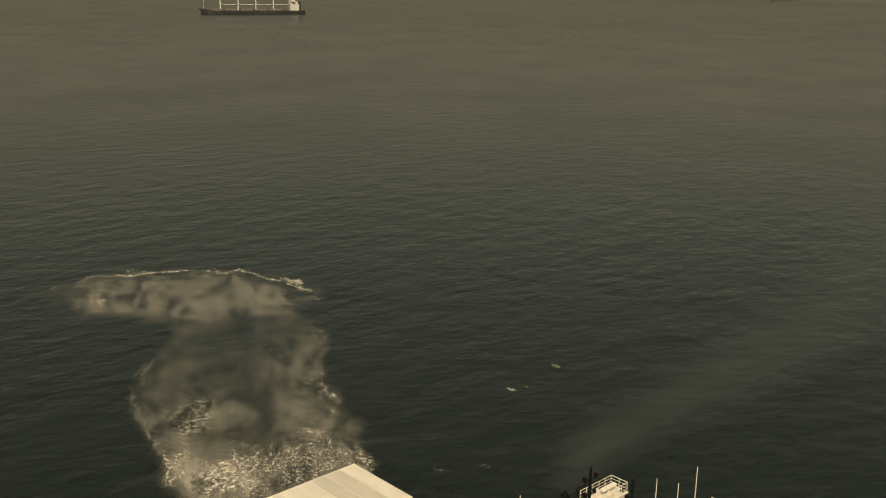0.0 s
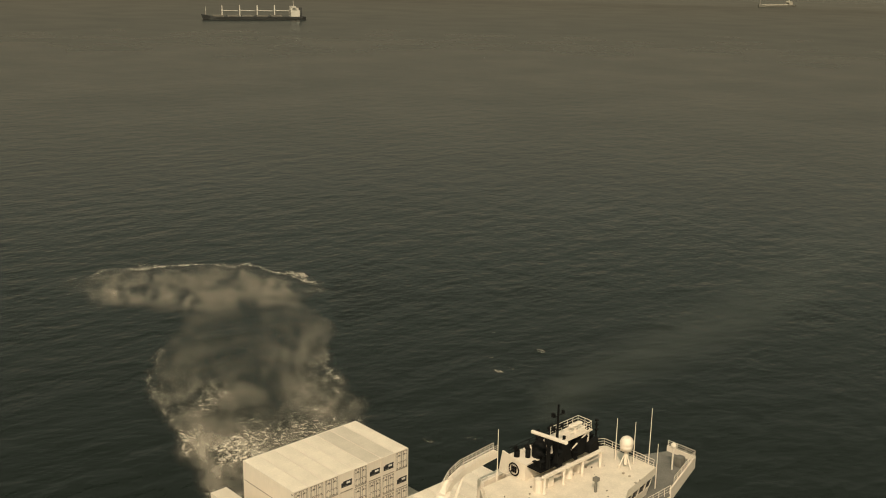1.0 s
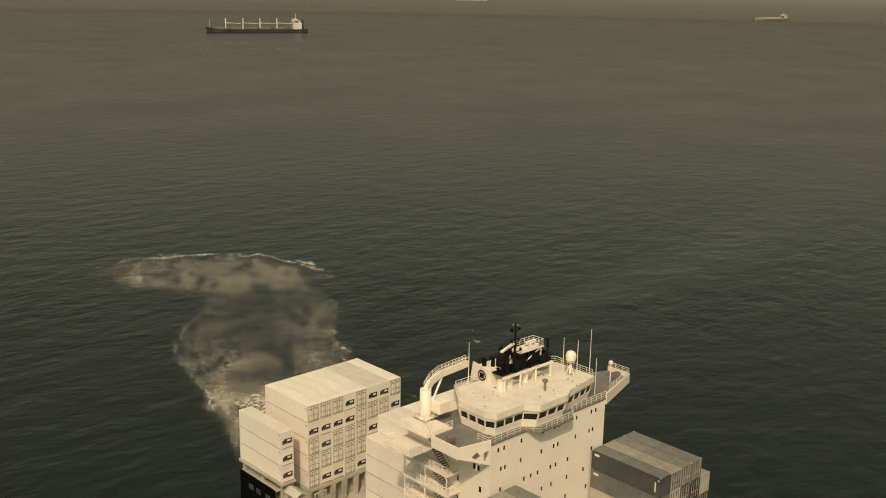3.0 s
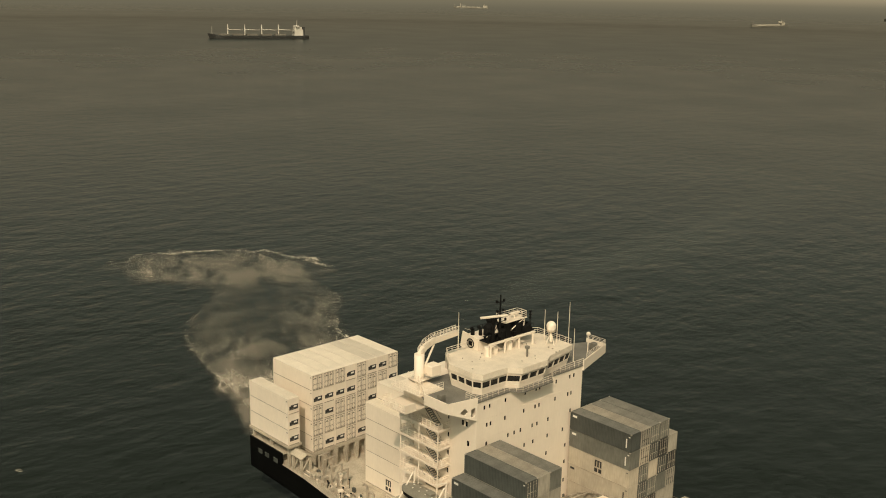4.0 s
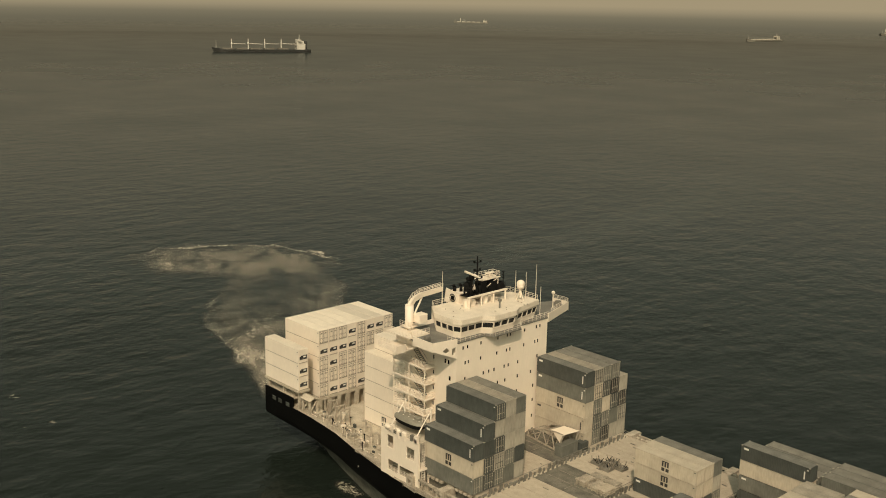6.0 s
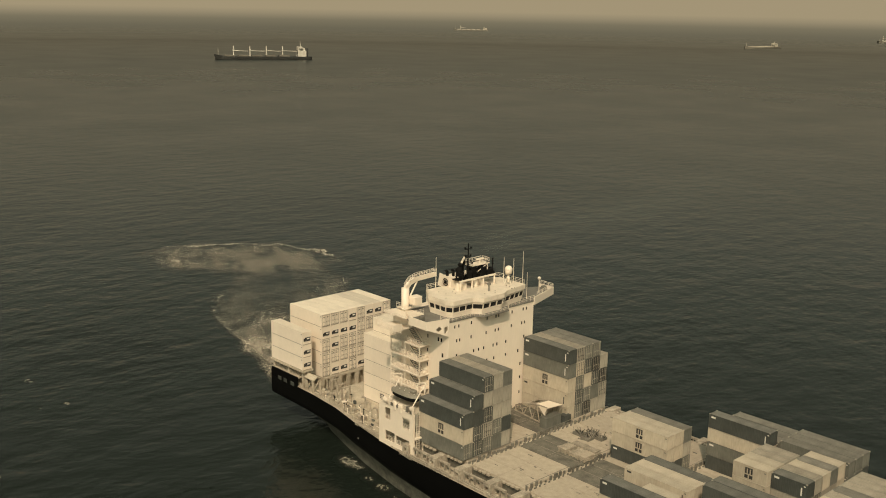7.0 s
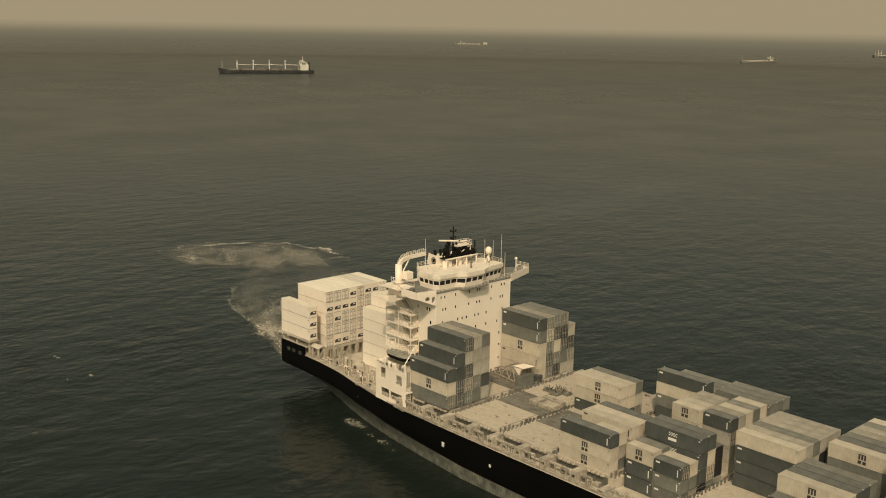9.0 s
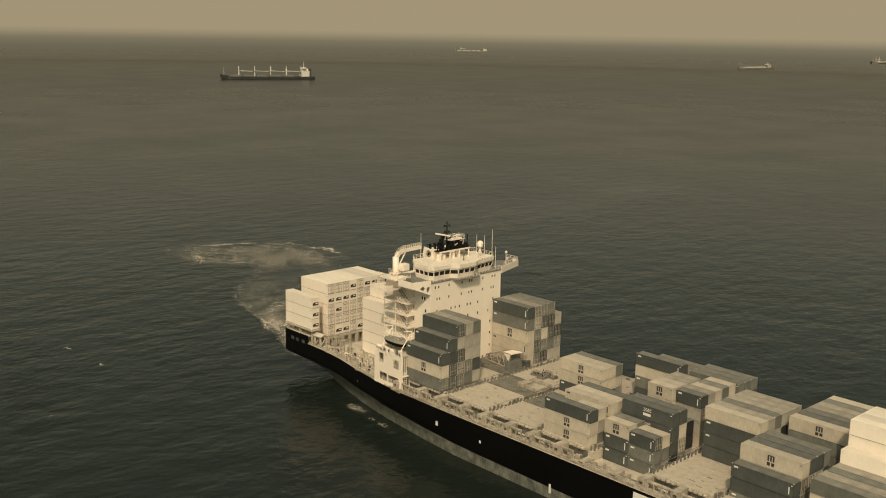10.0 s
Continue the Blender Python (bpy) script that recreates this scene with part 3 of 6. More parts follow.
def build_quarter():
    """The raised after part: black bulwarks, a pale platform on top and openings for the mooring lines."""
    for side in (-1, 1):
        bm = bmesh.new()
        for xa, xb in zip((-12.4, -9.0, -5.5), (-9.0, -5.5, -2.0)):
            ya, yb = YC + side * half(xa, DECK_Z), YC + side * half(xb, DECK_Z)
            prism(bm, [(xa, ya), (xb, yb), (xb, yb - side * 0.25), (xa, ya - side * 0.25)], DECK_Z + 0.24, 12.0)
        bulwark = part("bulwark", bm, HULL, ship)
        bm = bmesh.new()
        a, b = sorted((YC + side * 17.35, YC + side * 13.9))
        box(bm, -12.3, a, 11.7, -1.9, b, 12.06, 0.03)
        part("mooring_platform", bm, DECK, ship)
        for x in (-9.6, -7.4, -4.6):
            bm = bmesh.new()
            y = YC + side * (half(x, DECK_Z) + 0.01)
            box(bm, x, y - 0.05, 9.6, x + 1.3, y + 0.05, 10.5, 0.03)
            rod(bm, (x + 0.1, y + side * 0.08, 10.45), (x + 1.2, y + side * 0.08, 10.45), 0.05, 6)
            part("fairlead", bm, DARK, bulwark)
    bm = bmesh.new()
    box(bm, -12.4, YC - 17.3, DECK_Z + 0.24, -12.15, YC + 17.3, 11.69)
    part("bulwark", bm, HULL, ship)
    rail([(-2.0, YC - 17.2, 12.06), (-12.2, YC - 17.1, 12.06)], ship, 1.0, 1.5, r=0.028, coat=EDGE)


build_quarter()

# hatch bays: after end of each 12.2 m bay
BAYS = [42.3, 56.5, 70.7, 84.9, 99.1, 113.5, 127.7, 141.9, 156.1, 170.3]
HATCH_Y0, HATCH_Y1, HATCH_Z = -17.6, 22.2, 12.2


def build_hatches():
    for k, x in enumerate(BAYS):
        bm = bmesh.new()
        # the fifth bay is open deck on its starboard side
        box(bm, x - 0.5, -2.3 if k == 4 else HATCH_Y0 - 0.1, DZ, x + 12.7, HATCH_Y1 + 0.1, HATCH_Z - 0.65)
        # coaming coloured dark to paint in the shadow gap below the covers
        part("hatch_coaming", bm, DECKDARK, ship)
        w = (HATCH_Y1 - HATCH_Y0) / 4
        cuts = (HATCH_Y0, -5.0, 3.6, 12.25, HATCH_Y1) if k == 1 else [HATCH_Y0 + j * w for j in range(5)]
        for j in range(4):
            if k == 4 and j == 0:
                continue
            bm = bmesh.new()
            y0, y1 = cuts[j] + 0.06, cuts[j + 1] - 0.06
            if k == 4 and j == 1:
                y0 = -2.2
            box(bm, x - 0.35, y0, HATCH_Z - 0.62, x + 12.55, y1, HATCH_Z, 0.04)
            # container foundations and lashing eyes on the cover
            for c in range(4):
                yy = y0 + 0.3 + c * (y1 - y0 - 0.6) / 3
                for xx in (x + 0.1, x + 5.9, x + 6.3, x + 12.1):
                    box(bm, xx - 0.15, yy - 0.12, HATCH_Z, xx + 0.15, yy + 0.12, HATCH_Z + 0.10)
            cover = part("hatch_cover", bm, DECKDARK if (k, j) in ((1, 1), (2, 1), (0, 2)) else HATCH, ship)
            if k < 7:
                for i in (1, 2):
                    bm = bmesh.new()
                    yy = y0 + (y1 - y0) * i / 3
                    box(bm, x + 0.3, yy - 0.03, HATCH_Z + 0.004, x + 11.9, yy + 0.03, HATCH_Z + 0.02)
                    part("cover_seam", bm, EDGE, cover)
                bm = bmesh.new()
                box(bm, x + 6.06, y0 + 0.3, HATCH_Z + 0.004, x + 6.12, y1 - 0.3, HATCH_Z + 0.024)
                part("cover_seam", bm, EDGE, cover)
            if k < 3 or k == 5:
                rnd = random.Random(k * 10 + j)
                for _ in range(9):
                    bm = bmesh.new()
                    xx, yy = x + rnd.uniform(0.8, 11), rnd.uniform(y0 + 0.6, y1 - 1.2)
                    box(bm, xx, yy, HATCH_Z + 0.002, xx + rnd.uniform(0.3, 1.3), yy + rnd.uniform(0.06, 0.2), HATCH_Z + rnd.uniform(0.03, 0.12))
                    part("lashing_bar", bm, STEEL, cover)
        # cross walk between the bays, full of lashing rods and posts
        bm = bmesh.new()
        cx = x - 1.0
        box(bm, cx - 0.55, HATCH_Y0 - 0.5, DZ, cx + 0.55, HATCH_Y1 + 0.5, HATCH_Z - 0.3)
        part("cross_deck", bm, DECK, ship)
        bm = bmesh.new()
        rnd = random.Random(50 + k)
        y = HATCH_Y0
        while y < HATCH_Y1:
            h = rnd.uniform(0.25, 0.95)
            box(bm, cx - 0.42, y, HATCH_Z - 0.3, cx - 0.18, y + rnd.uniform(0.25, 0.8), HATCH_Z - 0.3 + h)
            box(bm, cx + 0.22, y + 0.3, HATCH_Z - 0.3, cx + 0.40, y + rnd.uniform(0.5, 0.9), HATCH_Z - 0.3 + rnd.uniform(0.2, 0.9))
            y += 1.25
        rod(bm, (cx - 0.5, HATCH_Y0, HATCH_Z + 0.62), (cx - 0.5, HATCH_Y1, HATCH_Z + 0.62), 0.05, 4)
        part("lashing_bin", bm, STEEL, ship)


build_hatches()


def build_deck_edge():
    """Along the side: pedestals with openings, a low girder, small wedge boxes and the outer rail."""
    for side in (-1, 1):
        ye = YC + side * 23.9
        yi = HATCH_Y0 if side < 0 else HATCH_Y1
        for k, x in enumerate(BAYS):
            low = k == 4 and side < 0
            top = HATCH_Z - 1.4 if low else HATCH_Z
            for dx in (-1.6, 6.0):
                bm = bmesh.new()
                a, b = sorted((yi + side * 0.25, ye - side * 0.5))
                # a frame with a man-hole through it
                box(bm, x + dx, a, DZ, x + dx + 0.35, b, top - 0.1)
                box(bm, x + dx + 1.2, a, DZ, x + dx + 1.55, b, top - 0.1)
                box(bm, x + dx + 0.351, a, top - 0.72, x + dx + 1.199, b, top - 0.102)
                box(bm, x + dx + 0.351, a, DZ, x + dx + 1.199, b, DZ + 0.75)
                part("pedestal", bm, EDGE, ship)
            for x0, x1 in ((x + 0.05, x + 5.9), (x + 7.65, x + 10.55)):
                bm = bmesh.new()
                box(bm, x0, ye - side * 1.5 - 0.2, top - 0.75, x1, ye - side * 1.5 + 0.2, top - 0.35, 0.03)
                box(bm, x0, ye - side * 0.9 - 0.15, DZ, x1, ye - side * 0.9 + 0.15, DZ + 0.5)
                for i in range(int((x1 - x0) / 1.4) + 1):
                    box(bm, x0 + i * 1.4, ye - side * 1.5 - 0.12, DZ, x0 + i * 1.4 + 0.2, ye - side * 1.5 + 0.12, top - 0.75)
                part("side_girder", bm, EDGE, ship)
            for i in range(0 if low else 4):
                for x0 in (x + 0.9, x + 7.9):
                    bm = bmesh.new()
                    box(bm, x0 + i * 1.05, yi + side * 0.35, top - 0.34, x0 + i * 1.05 + 0.72, yi + side * 0.9, top + 0.06, 0.04)
                    part("wedge_box", bm, HATCH, ship)
            bm = bmesh.new()
            box(bm, x - 1.9, ye - side * 0.35 - 0.12, DZ, x + 12.29, ye - side * 0.35 + 0.12, DZ + 0.5, 0.03)
            part("gutter_bar", bm, EDGE, ship)
            rnd = random.Random(k + 7 * side)
            for _ in range(11):
                xx, yy = x + rnd.uniform(0, 11.5), ye - side * rnd.uniform(1.9, 3.0)
                bm = bmesh.new()
                box(bm, xx, yy - 0.25, DZ, xx + rnd.uniform(0.3, 1.1), yy + 0.25, DZ + rnd.uniform(0.3, 1.1), 0.03)
                part("deck_locker", bm, rnd.choice((STEEL, EDGE, EDGE)), ship)
            bm = bmesh.new()
            rod(bm, (x, ye - side * 2.5, DZ + 0.25), (x + 12, ye - side * 2.5, DZ + 0.25), 0.12, 6)
            part("deck_pipe", bm, STEEL, ship)
            rail([(x - 1.9, ye + side * 0.0, DZ), (x + 12.2, ye, DZ)], ship, 1.0, 1.8, r=0.028, coat=EDGE)
    # round the poop
    pts = [(-1.6 + i * 2.05, YC - half(-1.6 + i * 2.05, DECK_Z) + 0.35, DZ) for i in range(20)]
    rail(pts, ship, 1.0, 1.5, r=0.028, coat=EDGE)
    pts = [(-1.6 + i * 2.05, YC + half(-1.6 + i * 2.05, DECK_Z) - 0.35, DZ) for i in range(20)]
    rail(pts, ship, 1.0, 1.5, r=0.028, coat=EDGE)
    for x in (5.4, 9.4, 14.8, 19.6, 25.0):
        y = YC - half(x, DECK_Z) + 1.3
        for dx in (0, 0.9):
            bm = bmesh.new()
            rod(bm, (x + dx, y, DZ), (x + dx, y, DZ + 0.7), 0.24, 8)
            rod(bm, (x + dx, y, DZ + 0.7), (x + dx, y, DZ + 0.8), 0.32, 8)
            part("bollard", bm, DECK, ship)


build_deck_edge()


# ---- bridge tower ----
TX0, TX1, TY0, TY1, TZ = 27.5, 41.4, -10.2, 14.0, 34.0


def build_tower():
    bm = bmesh.new()
    box(bm, TX0, TY0, DZ, TX1, TY1, TZ - 0.01, 0.05)
    tower = part("tower", bm, WHITE, ship, "white steel accommodation block")
    for z in (15.5, 18.6, 21.7, 24.8, 27.9, 31.0):
        bm = bmesh.new()
        box(bm, TX1 - 0.05, TY0 + 0.1, z - 0.02, TX1 + 0.02, TY1 - 0.1, z + 0.02)
        part("weld_seam", bm, WHITE, tower)
    # front windows, storey by storey: y of each
    rowsw = ((32.95, (-8.6, -7.5, -4.1, 0.3, 2.8, 3.6, 7.5, 10.8, 11.8)), (30.05, (-8.0, -7.2, -4.1, 0.1, 2.7, 3.6, 7.4, 10.5, 11.3)), (27.0, (-8.0, -3.3, -1.9, -0.5, 2.2, 3.3, 5.9, 11.3)),
             (24.2, (-8.0, 0.5, 2.5, 5.9, 9.6)), (21.2, (2.0, 5.8, 10.4)), (18.3, (5.0, 10.4)), (15.0, (6.0, 10.4)))
    for z, ys in rowsw:
        for y in ys:
            bm = bmesh.new()
            box(bm, TX1 - 0.02, y - 0.17, z - 0.32, TX1 + 0.012, y + 0.17, z + 0.32)
            win = part("window", bm, GLASS, tower)
            bm = bmesh.new()
            for a, b, c, d in ((-0.22, -0.37, -0.17, 0.37), (0.17, -0.37, 0.22, 0.37), (-0.17, 0.32, 0.17, 0.37), (-0.17, -0.37, 0.17, -0.32)):
                box(bm, TX1 - 0.02, y + a, z + b, TX1 + 0.025, y + c, z + d)
            part("window_frame", bm, WHITE, win)
    for x, z in ((38.6, 30.1), (39.4, 30.1), (39.8, 27.1), (39.8, 24.1), (35.5, 30.1), (35.5, 27.2), (35.5, 24.2), (35.5, 21.2)):
        bm = bmesh.new()
        w = 0.22 if x > 36 else 0.14
        box(bm, x - w, TY0 - 0.012, z - 0.40, x + w, TY0 + 0.02, z + 0.2 + w)
        part("window", bm, GLASS, tower)
    # outside platforms and stairs on the starboard side
    for i, z in enumerate((16.5, 19.5, 22.5, 25.5, 28.5)):
        bm = bmesh.new()
        box(bm, 27.0, TY0 - 2.6, z - 0.34, 36.0, TY0 - 0.003, z)
        plat = part("platform", bm, WHITE, ship)
        rail([(27.1, TY0 - 0.1, z), (27.1, TY0 - 2.5, z), (35.9, TY0 - 2.5, z), (35.9, TY0 - 0.1, z)], plat, 1.05, 0.9, r=0.055)
        bm = bmesh.new()
        a, b = Vector((34.6, TY0 - 1.2, z)), Vector((31.2, TY0 - 1.2, z + 3.0))
        for dy in (-0.45, 0.45):
            rod(bm, a + Vector((0, dy, 0.1)), b + Vector((0, dy, -0.1)), 0.09, 4)
            rod(bm, a + Vector((0, dy, 1.0)), b + Vector((0, dy, 0.9)), 0.04, 4)
        for s in range(12):
            p = a.lerp(b, (s + 0.5) / 12)
            box(bm, p.x - 0.13, p.y - 0.42, p.z - 0.03, p.x + 0.13, p.y + 0.42, p.z + 0.02)
        # the shade on the flights is put into their dark grey
        part("stair", bm, WINGDECK, plat)
    # posts that carry the platforms
    bm = bmesh.new()
    for x in (27.2, 31.5, 35.8):
        rod(bm, (x, TY0 - 2.45, DZ), (x, TY0 - 2.45, 28.2), 0.1, 6)
    part("platform_post", bm, WHITE, ship)


def build_bridge():
    # wing deck with bulwarks and knee brackets
    bm = bmesh.new()
    prism(bm, [(30.0, -12.2), (35.2, -15.2), (40.6, -15.2), (41.5, -10.6), (41.5, -3.2), (43.1, -2.0), (43.1, 4.8), (41.5, 6.2), (41.5, 14.2), (38.7, 23.2), (34.8, 23.2), (30.5, 14.4)], TZ, TZ + 0.22)
    deck = part("bridge_deck", bm, WINGDECK, ship, "grey coated bridge wing deck")
    for s, y0, y1 in ((-1, -10.6, -15.2), (1, 14.4, 23.2)):
        xf0, xf1, xt = 41.6, 40.6 if s < 0 else 38.75, 35.4 if s < 0 else 34.6
        # deep front plate, tapering outboard, with two lightening holes left between its strips
        bm = bmesh.new()
        yt = TY0 if s < 0 else TY1

        def fp(k, z):
            return (xf0 + (xf1 - xf0) * k, yt + s * 0.003 + (y1 - yt) * k, z)

        low = (lambda k: TZ - 2.7 + 2.1 * k) if s < 0 else (lambda k: TZ - 0.75 + 0.1 * k)
        top = TZ + 0.95
        z = lambda k, f: low(k) + (top - low(k)) * f
        cells = ((0.0, 1.0, 0.60, 0.60, 1.0, 1.0), (0.0, 0.07, 0.0, 0.0, 0.6, 0.6), (0.07, 0.14, 0.0, 0.0, 0.34, 0.14), (0.14, 0.22, 0.0, 0.0, 0.14, 0.12), (0.07, 0.22, 0.598, 0.50, 0.6, 0.6), (0.22, 0.34, 0.0, 0.0, 0.6, 0.6),
                 (0.34, 0.44, 0.0, 0.0, 0.30, 0.16), (0.44, 0.58, 0.0, 0.0, 0.16, 0.22), (0.34, 0.44, 0.42, 0.55, 0.6, 0.6), (0.44, 0.58, 0.55, 0.30, 0.6, 0.6), (0.58, 1.0, 0.0, 0.0, 0.6, 0.6))
        for k0, k1, a0, a1, b0, b1 in cells if s < 0 else ((0.0, 1.0, 0.0, 0.0, 1.0, 1.0),):
            slab(bm, [fp(k0, z(k0, a0)), fp(k1, z(k1, a1)), fp(k1, z(k1, b1)), fp(k0, z(k0, b0))], 0.2 * s)
        yo = y1 + s * 0.04
        slab(bm, [(xf1, yo, TZ - 0.7), (xt, yo, TZ - 0.7), (xt, yo, TZ + 0.95), (xf1, yo, TZ + 0.95)], 0.18 * s)
        if s < 0:
            slab(bm, [(xt, y1, TZ + 0.1), (32.5, y1 - s * 2.0, TZ + 0.1), (32.5, y1 - s * 2.0, TZ + 0.95), (xt, y1, TZ + 0.95)], 0.18 * s)
        part("wing_bulwark", bm, WHITE, deck)
    # wheelhouse: raked windows under an overhanging roof
    foot = [(31.0, -6.0), (34.0, -8.3), (38.6, -8.4), (39.9, -7.7), (40.1, -2.9), (41.6, -1.5), (41.6, 3.9), (40.8, 5.3), (39.7, 11.8), (33.2, 11.9), (31.2, 8.0)]
    cx, cy = 37.0, 1.2
    head = [(cx + (x - cx) * 1.08 + 0.2, cy + (y - cy) * 1.05) for x, y in foot]
    zl, zw0, zw1, zr = TZ + 0.22, TZ + 1.35, TZ + 2.35, TZ + 2.8

    def at(i, z):
        k = min(1.0, max(0.0, (z - zl) / (zr - zl)))
        i %= len(foot)
        return Vector((foot[i][0] + (head[i][0] - foot[i][0]) * k, foot[i][1] + (head[i][1] - foot[i][1]) * k, z))

    bm = bmesh.new()
    prism(bm, [(cx + (x - cx) * 0.97, cy + (y - cy) * 0.97) for x, y in foot], TZ + 0.221, TZ + 0.3)
    house = part("wheelhouse", bm, WHITE, ship, "white wheelhouse with raked windows")
    for i in range(len(foot)):
        for z0, z1 in ((zl, zw0), (zw1, zr)):
            bm = bmesh.new()
            slab(bm, [at(i, z0), at(i + 1, z0), at(i + 1, z1), at(i, z1)], 0.12)
            bmesh.ops.recalc_face_normals(bm, faces=bm.faces)
            part("wall_panel", bm, WHITE, house)
    for i in range(len(foot)):
        n = max(1, round((at(i + 1, zw0) - at(i, zw0)).length / 1.7))
        for j in range(n):
            bm = bmesh.new()
            q = [at(i, zw0).lerp(at(i + 1, zw0), (j + 0.02) / n), at(i, zw0).lerp(at(i + 1, zw0), (j + 0.98) / n), at(i, zw1).lerp(at(i + 1, zw1), (j + 0.98) / n), at(i, zw1).lerp(at(i + 1, zw1), (j + 0.02) / n)]
            c = sum(q, Vector()) / 4
            inw = Vector((cx - c.x, cy - c.y, 0)).normalized() * 0.10
            slab(bm, [p + inw for p in q], 0.03)
            part("window", bm, GLASS, house)
            bm = bmesh.new()
            for p, r in ((q[0], q[3]),):
                out = -inw * 1.2
                slab(bm, [p + out, p + out + (q[1] - q[0]).normalized() * 0.16, r + out + (q[1] - q[0]).normalized() * 0.16, r + out], 0.2)
            part("mullion", bm, WHITE, house)
    bm = bmesh.new()
    prism(bm, [(cx + (x - cx) * 1.12 + 0.3, cy + (y - cy) * 1.06) for x, y in foot], zr, zr + 0.95)
    roof = part("wheelhouse_roof", bm, ROOFTOP, ship, "white wheelhouse roof with grimy specks")
    RZ = zr + 0.95
    top = [(cx + (x - cx) * 1.12 + 0.2, cy + (y - cy) * 1.03, RZ) for x, y in foot]
    rail(top[8:11], roof, 1.0, 1.2)
    rail([top[1], top[0], top[10]], roof, 1.0, 1.2)
    # walkway rail before the front windows
    rail([(39.4, -10.5, TZ + 0.22), (41.4, -10.5, TZ + 0.22), (41.4, -3.2, TZ + 0.22), (43.0, -2.0, TZ + 0.22), (43.0, 4.8, TZ + 0.22), (41.4, 6.2, TZ + 0.22), (41.4, 14.1, TZ + 0.22)], deck, 1.05, 1.2)
    rail([(40.9, 15.5, TZ + 0.95), (38.75, 23.0, TZ + 0.95), (34.8, 23.0, TZ + 0.95)], deck, 0.8, 1.3)
    return RZ


build_tower()
RZ = build_bridge()


def build_topside():
    # funnel casing with a round badge, sooty pipes on top
    bm = bmesh.new()
    prism(bm, [(29.5, -1.2), (32.6, -1.4), (32.6, 9.6), (29.5, 9.6)], TZ, RZ + 1.9)
    box(bm, 26.4, -2.6, DZ, 27.49, 9.0, TZ + 2.0)
    fun = part("funnel_casing", bm, WHITE, ship, "white funnel casing")
    bm = bmesh.new()
    slab(bm, [(32.78, -1.44, RZ - 0.4), (32.5, -1.44, RZ + 1.9), (28.9, -1.24, RZ + 2.3), (28.4, -1.24, RZ - 0.4)], 0.15)
    part("funnel_side_plate", bm, WHITE, fun)
    bm = bmesh.new()
    for i in range(20):
        a, b = 2 * math.pi * i / 20, 2 * math.pi * (i + 1) / 20
        rod(bm, (31.0 + 0.72 * math.cos(a), -1.52, RZ + 0.85 + 0.72 * math.sin(a)), (31.0 + 0.72 * math.cos(b), -1.52, RZ + 0.85 + 0.72 * math.sin(b)), 0.09, 4)
    for dx in (-0.28, 0.0, 0.28):
        box(bm, 31.0 + dx - 0.08, -1.58, RZ + 0.5, 31.0 + dx + 0.08, -1.46, RZ + 1.2)
    part("badge", bm, SOOT, fun, "dark ring badge")
    rnd = random.Random(3)
    bm = bmesh.new()
    box(bm, 29.6, -1.1, RZ + 1.60, 34.6, 9.4, RZ + 1.75)
    part("funnel_top", bm, SOOT, fun, "soot-blackened funnel top")
    # uptakes of different girth, some bent aft, one closed by a dome
    for x, y, r, h, bend in ((30.5, -0.5, 0.30, 0.9, 0.4), (31.4, 0.3, 0.30, 1.2, 0.4), (32.0, 1.5, 0.85, 1.2, 0.0), (30.6, 3.2, 0.40, 1.5, 0.6), (31.2, 4.8, 0.45, 1.8, 0.6), (30.4, 6.4, 0.35, 1.2, 0.5), (31.5, 7.6, 0.45, 1.6, 0.5), (33.2, 8.2, 0.28, 2.4, 0.0)):
        bm = bmesh.new()
        rod(bm, (x, y, RZ + 1.75), (x, y, RZ + 1.75 + h), r, 12)
        if bend:
            rod(bm, (x, y, RZ + 1.75 + h), (x - bend, y, RZ + 1.75 + h + bend * 0.8), r * 0.98, 12)
        elif r > 0.5:
            bmesh.ops.create_uvsphere(bm, u_segments=16, v_segments=10, radius=r, matrix=Matrix.Translation((x, y, RZ + 1.75 + h)))
        for f in bm.faces:
            f.smooth = len(f.verts) == 4
        part("exhaust_pipe", bm, SOOT, fun, "sooty black exhaust pipe")
    # slanting black ducts, with open frames and ladders round them
    for x, y, w, d, h, lean in ((33.2, 2.6, 1.6, 1.4, 2.3, -0.5), (33.6, 4.6, 1.2, 1.6, 1.7, 0.4), (33.0, 6.2, 1.3, 1.2, 2.0, -0.3), (34.4, 1.0, 0.8, 0.9, 1.5, 0.2), (34.6, 6.4, 0.7, 1.6, 1.1, 0.0)):
        bm = bmesh.new()
        box(bm, x, y, RZ + 1.75, x + w, y + d, RZ + 1.75 + h, 0.06)
        for v in bm.verts:
            if v.co.z > RZ + 2.5:
                v.co.y += lean
                v.co.z += (v.co.y - y) * 0.22
        part("uptake_duct", bm, SOOT, fun)
    for i in range(34):
        bm = bmesh.new()
        x, y = rnd.uniform(30.0, 35.2), rnd.uniform(-1.0, 9.0)
        h = rnd.uniform(0.5, 1.9)
        if i % 2:
            s = rnd.uniform(0.14, 0.4)
            box(bm, x, y, RZ + 1.75, x + s, y + s, RZ + 1.75 + h * 0.7)
            box(bm, x - 0.1, y - 0.1, RZ + 1.75 + h * 0.7, x + s + 0.1, y + s + 0.1, RZ + 1.85 + h * 0.7)
        else:
            rod(bm, (x, y, RZ + 1.7), (x + rnd.uniform(-0.5, 0.5), y + rnd.uniform(-0.7, 0.7), RZ + 1.9 + h), 0.06, 5)
        part("funnel_fitting", bm, SOOT, fun)
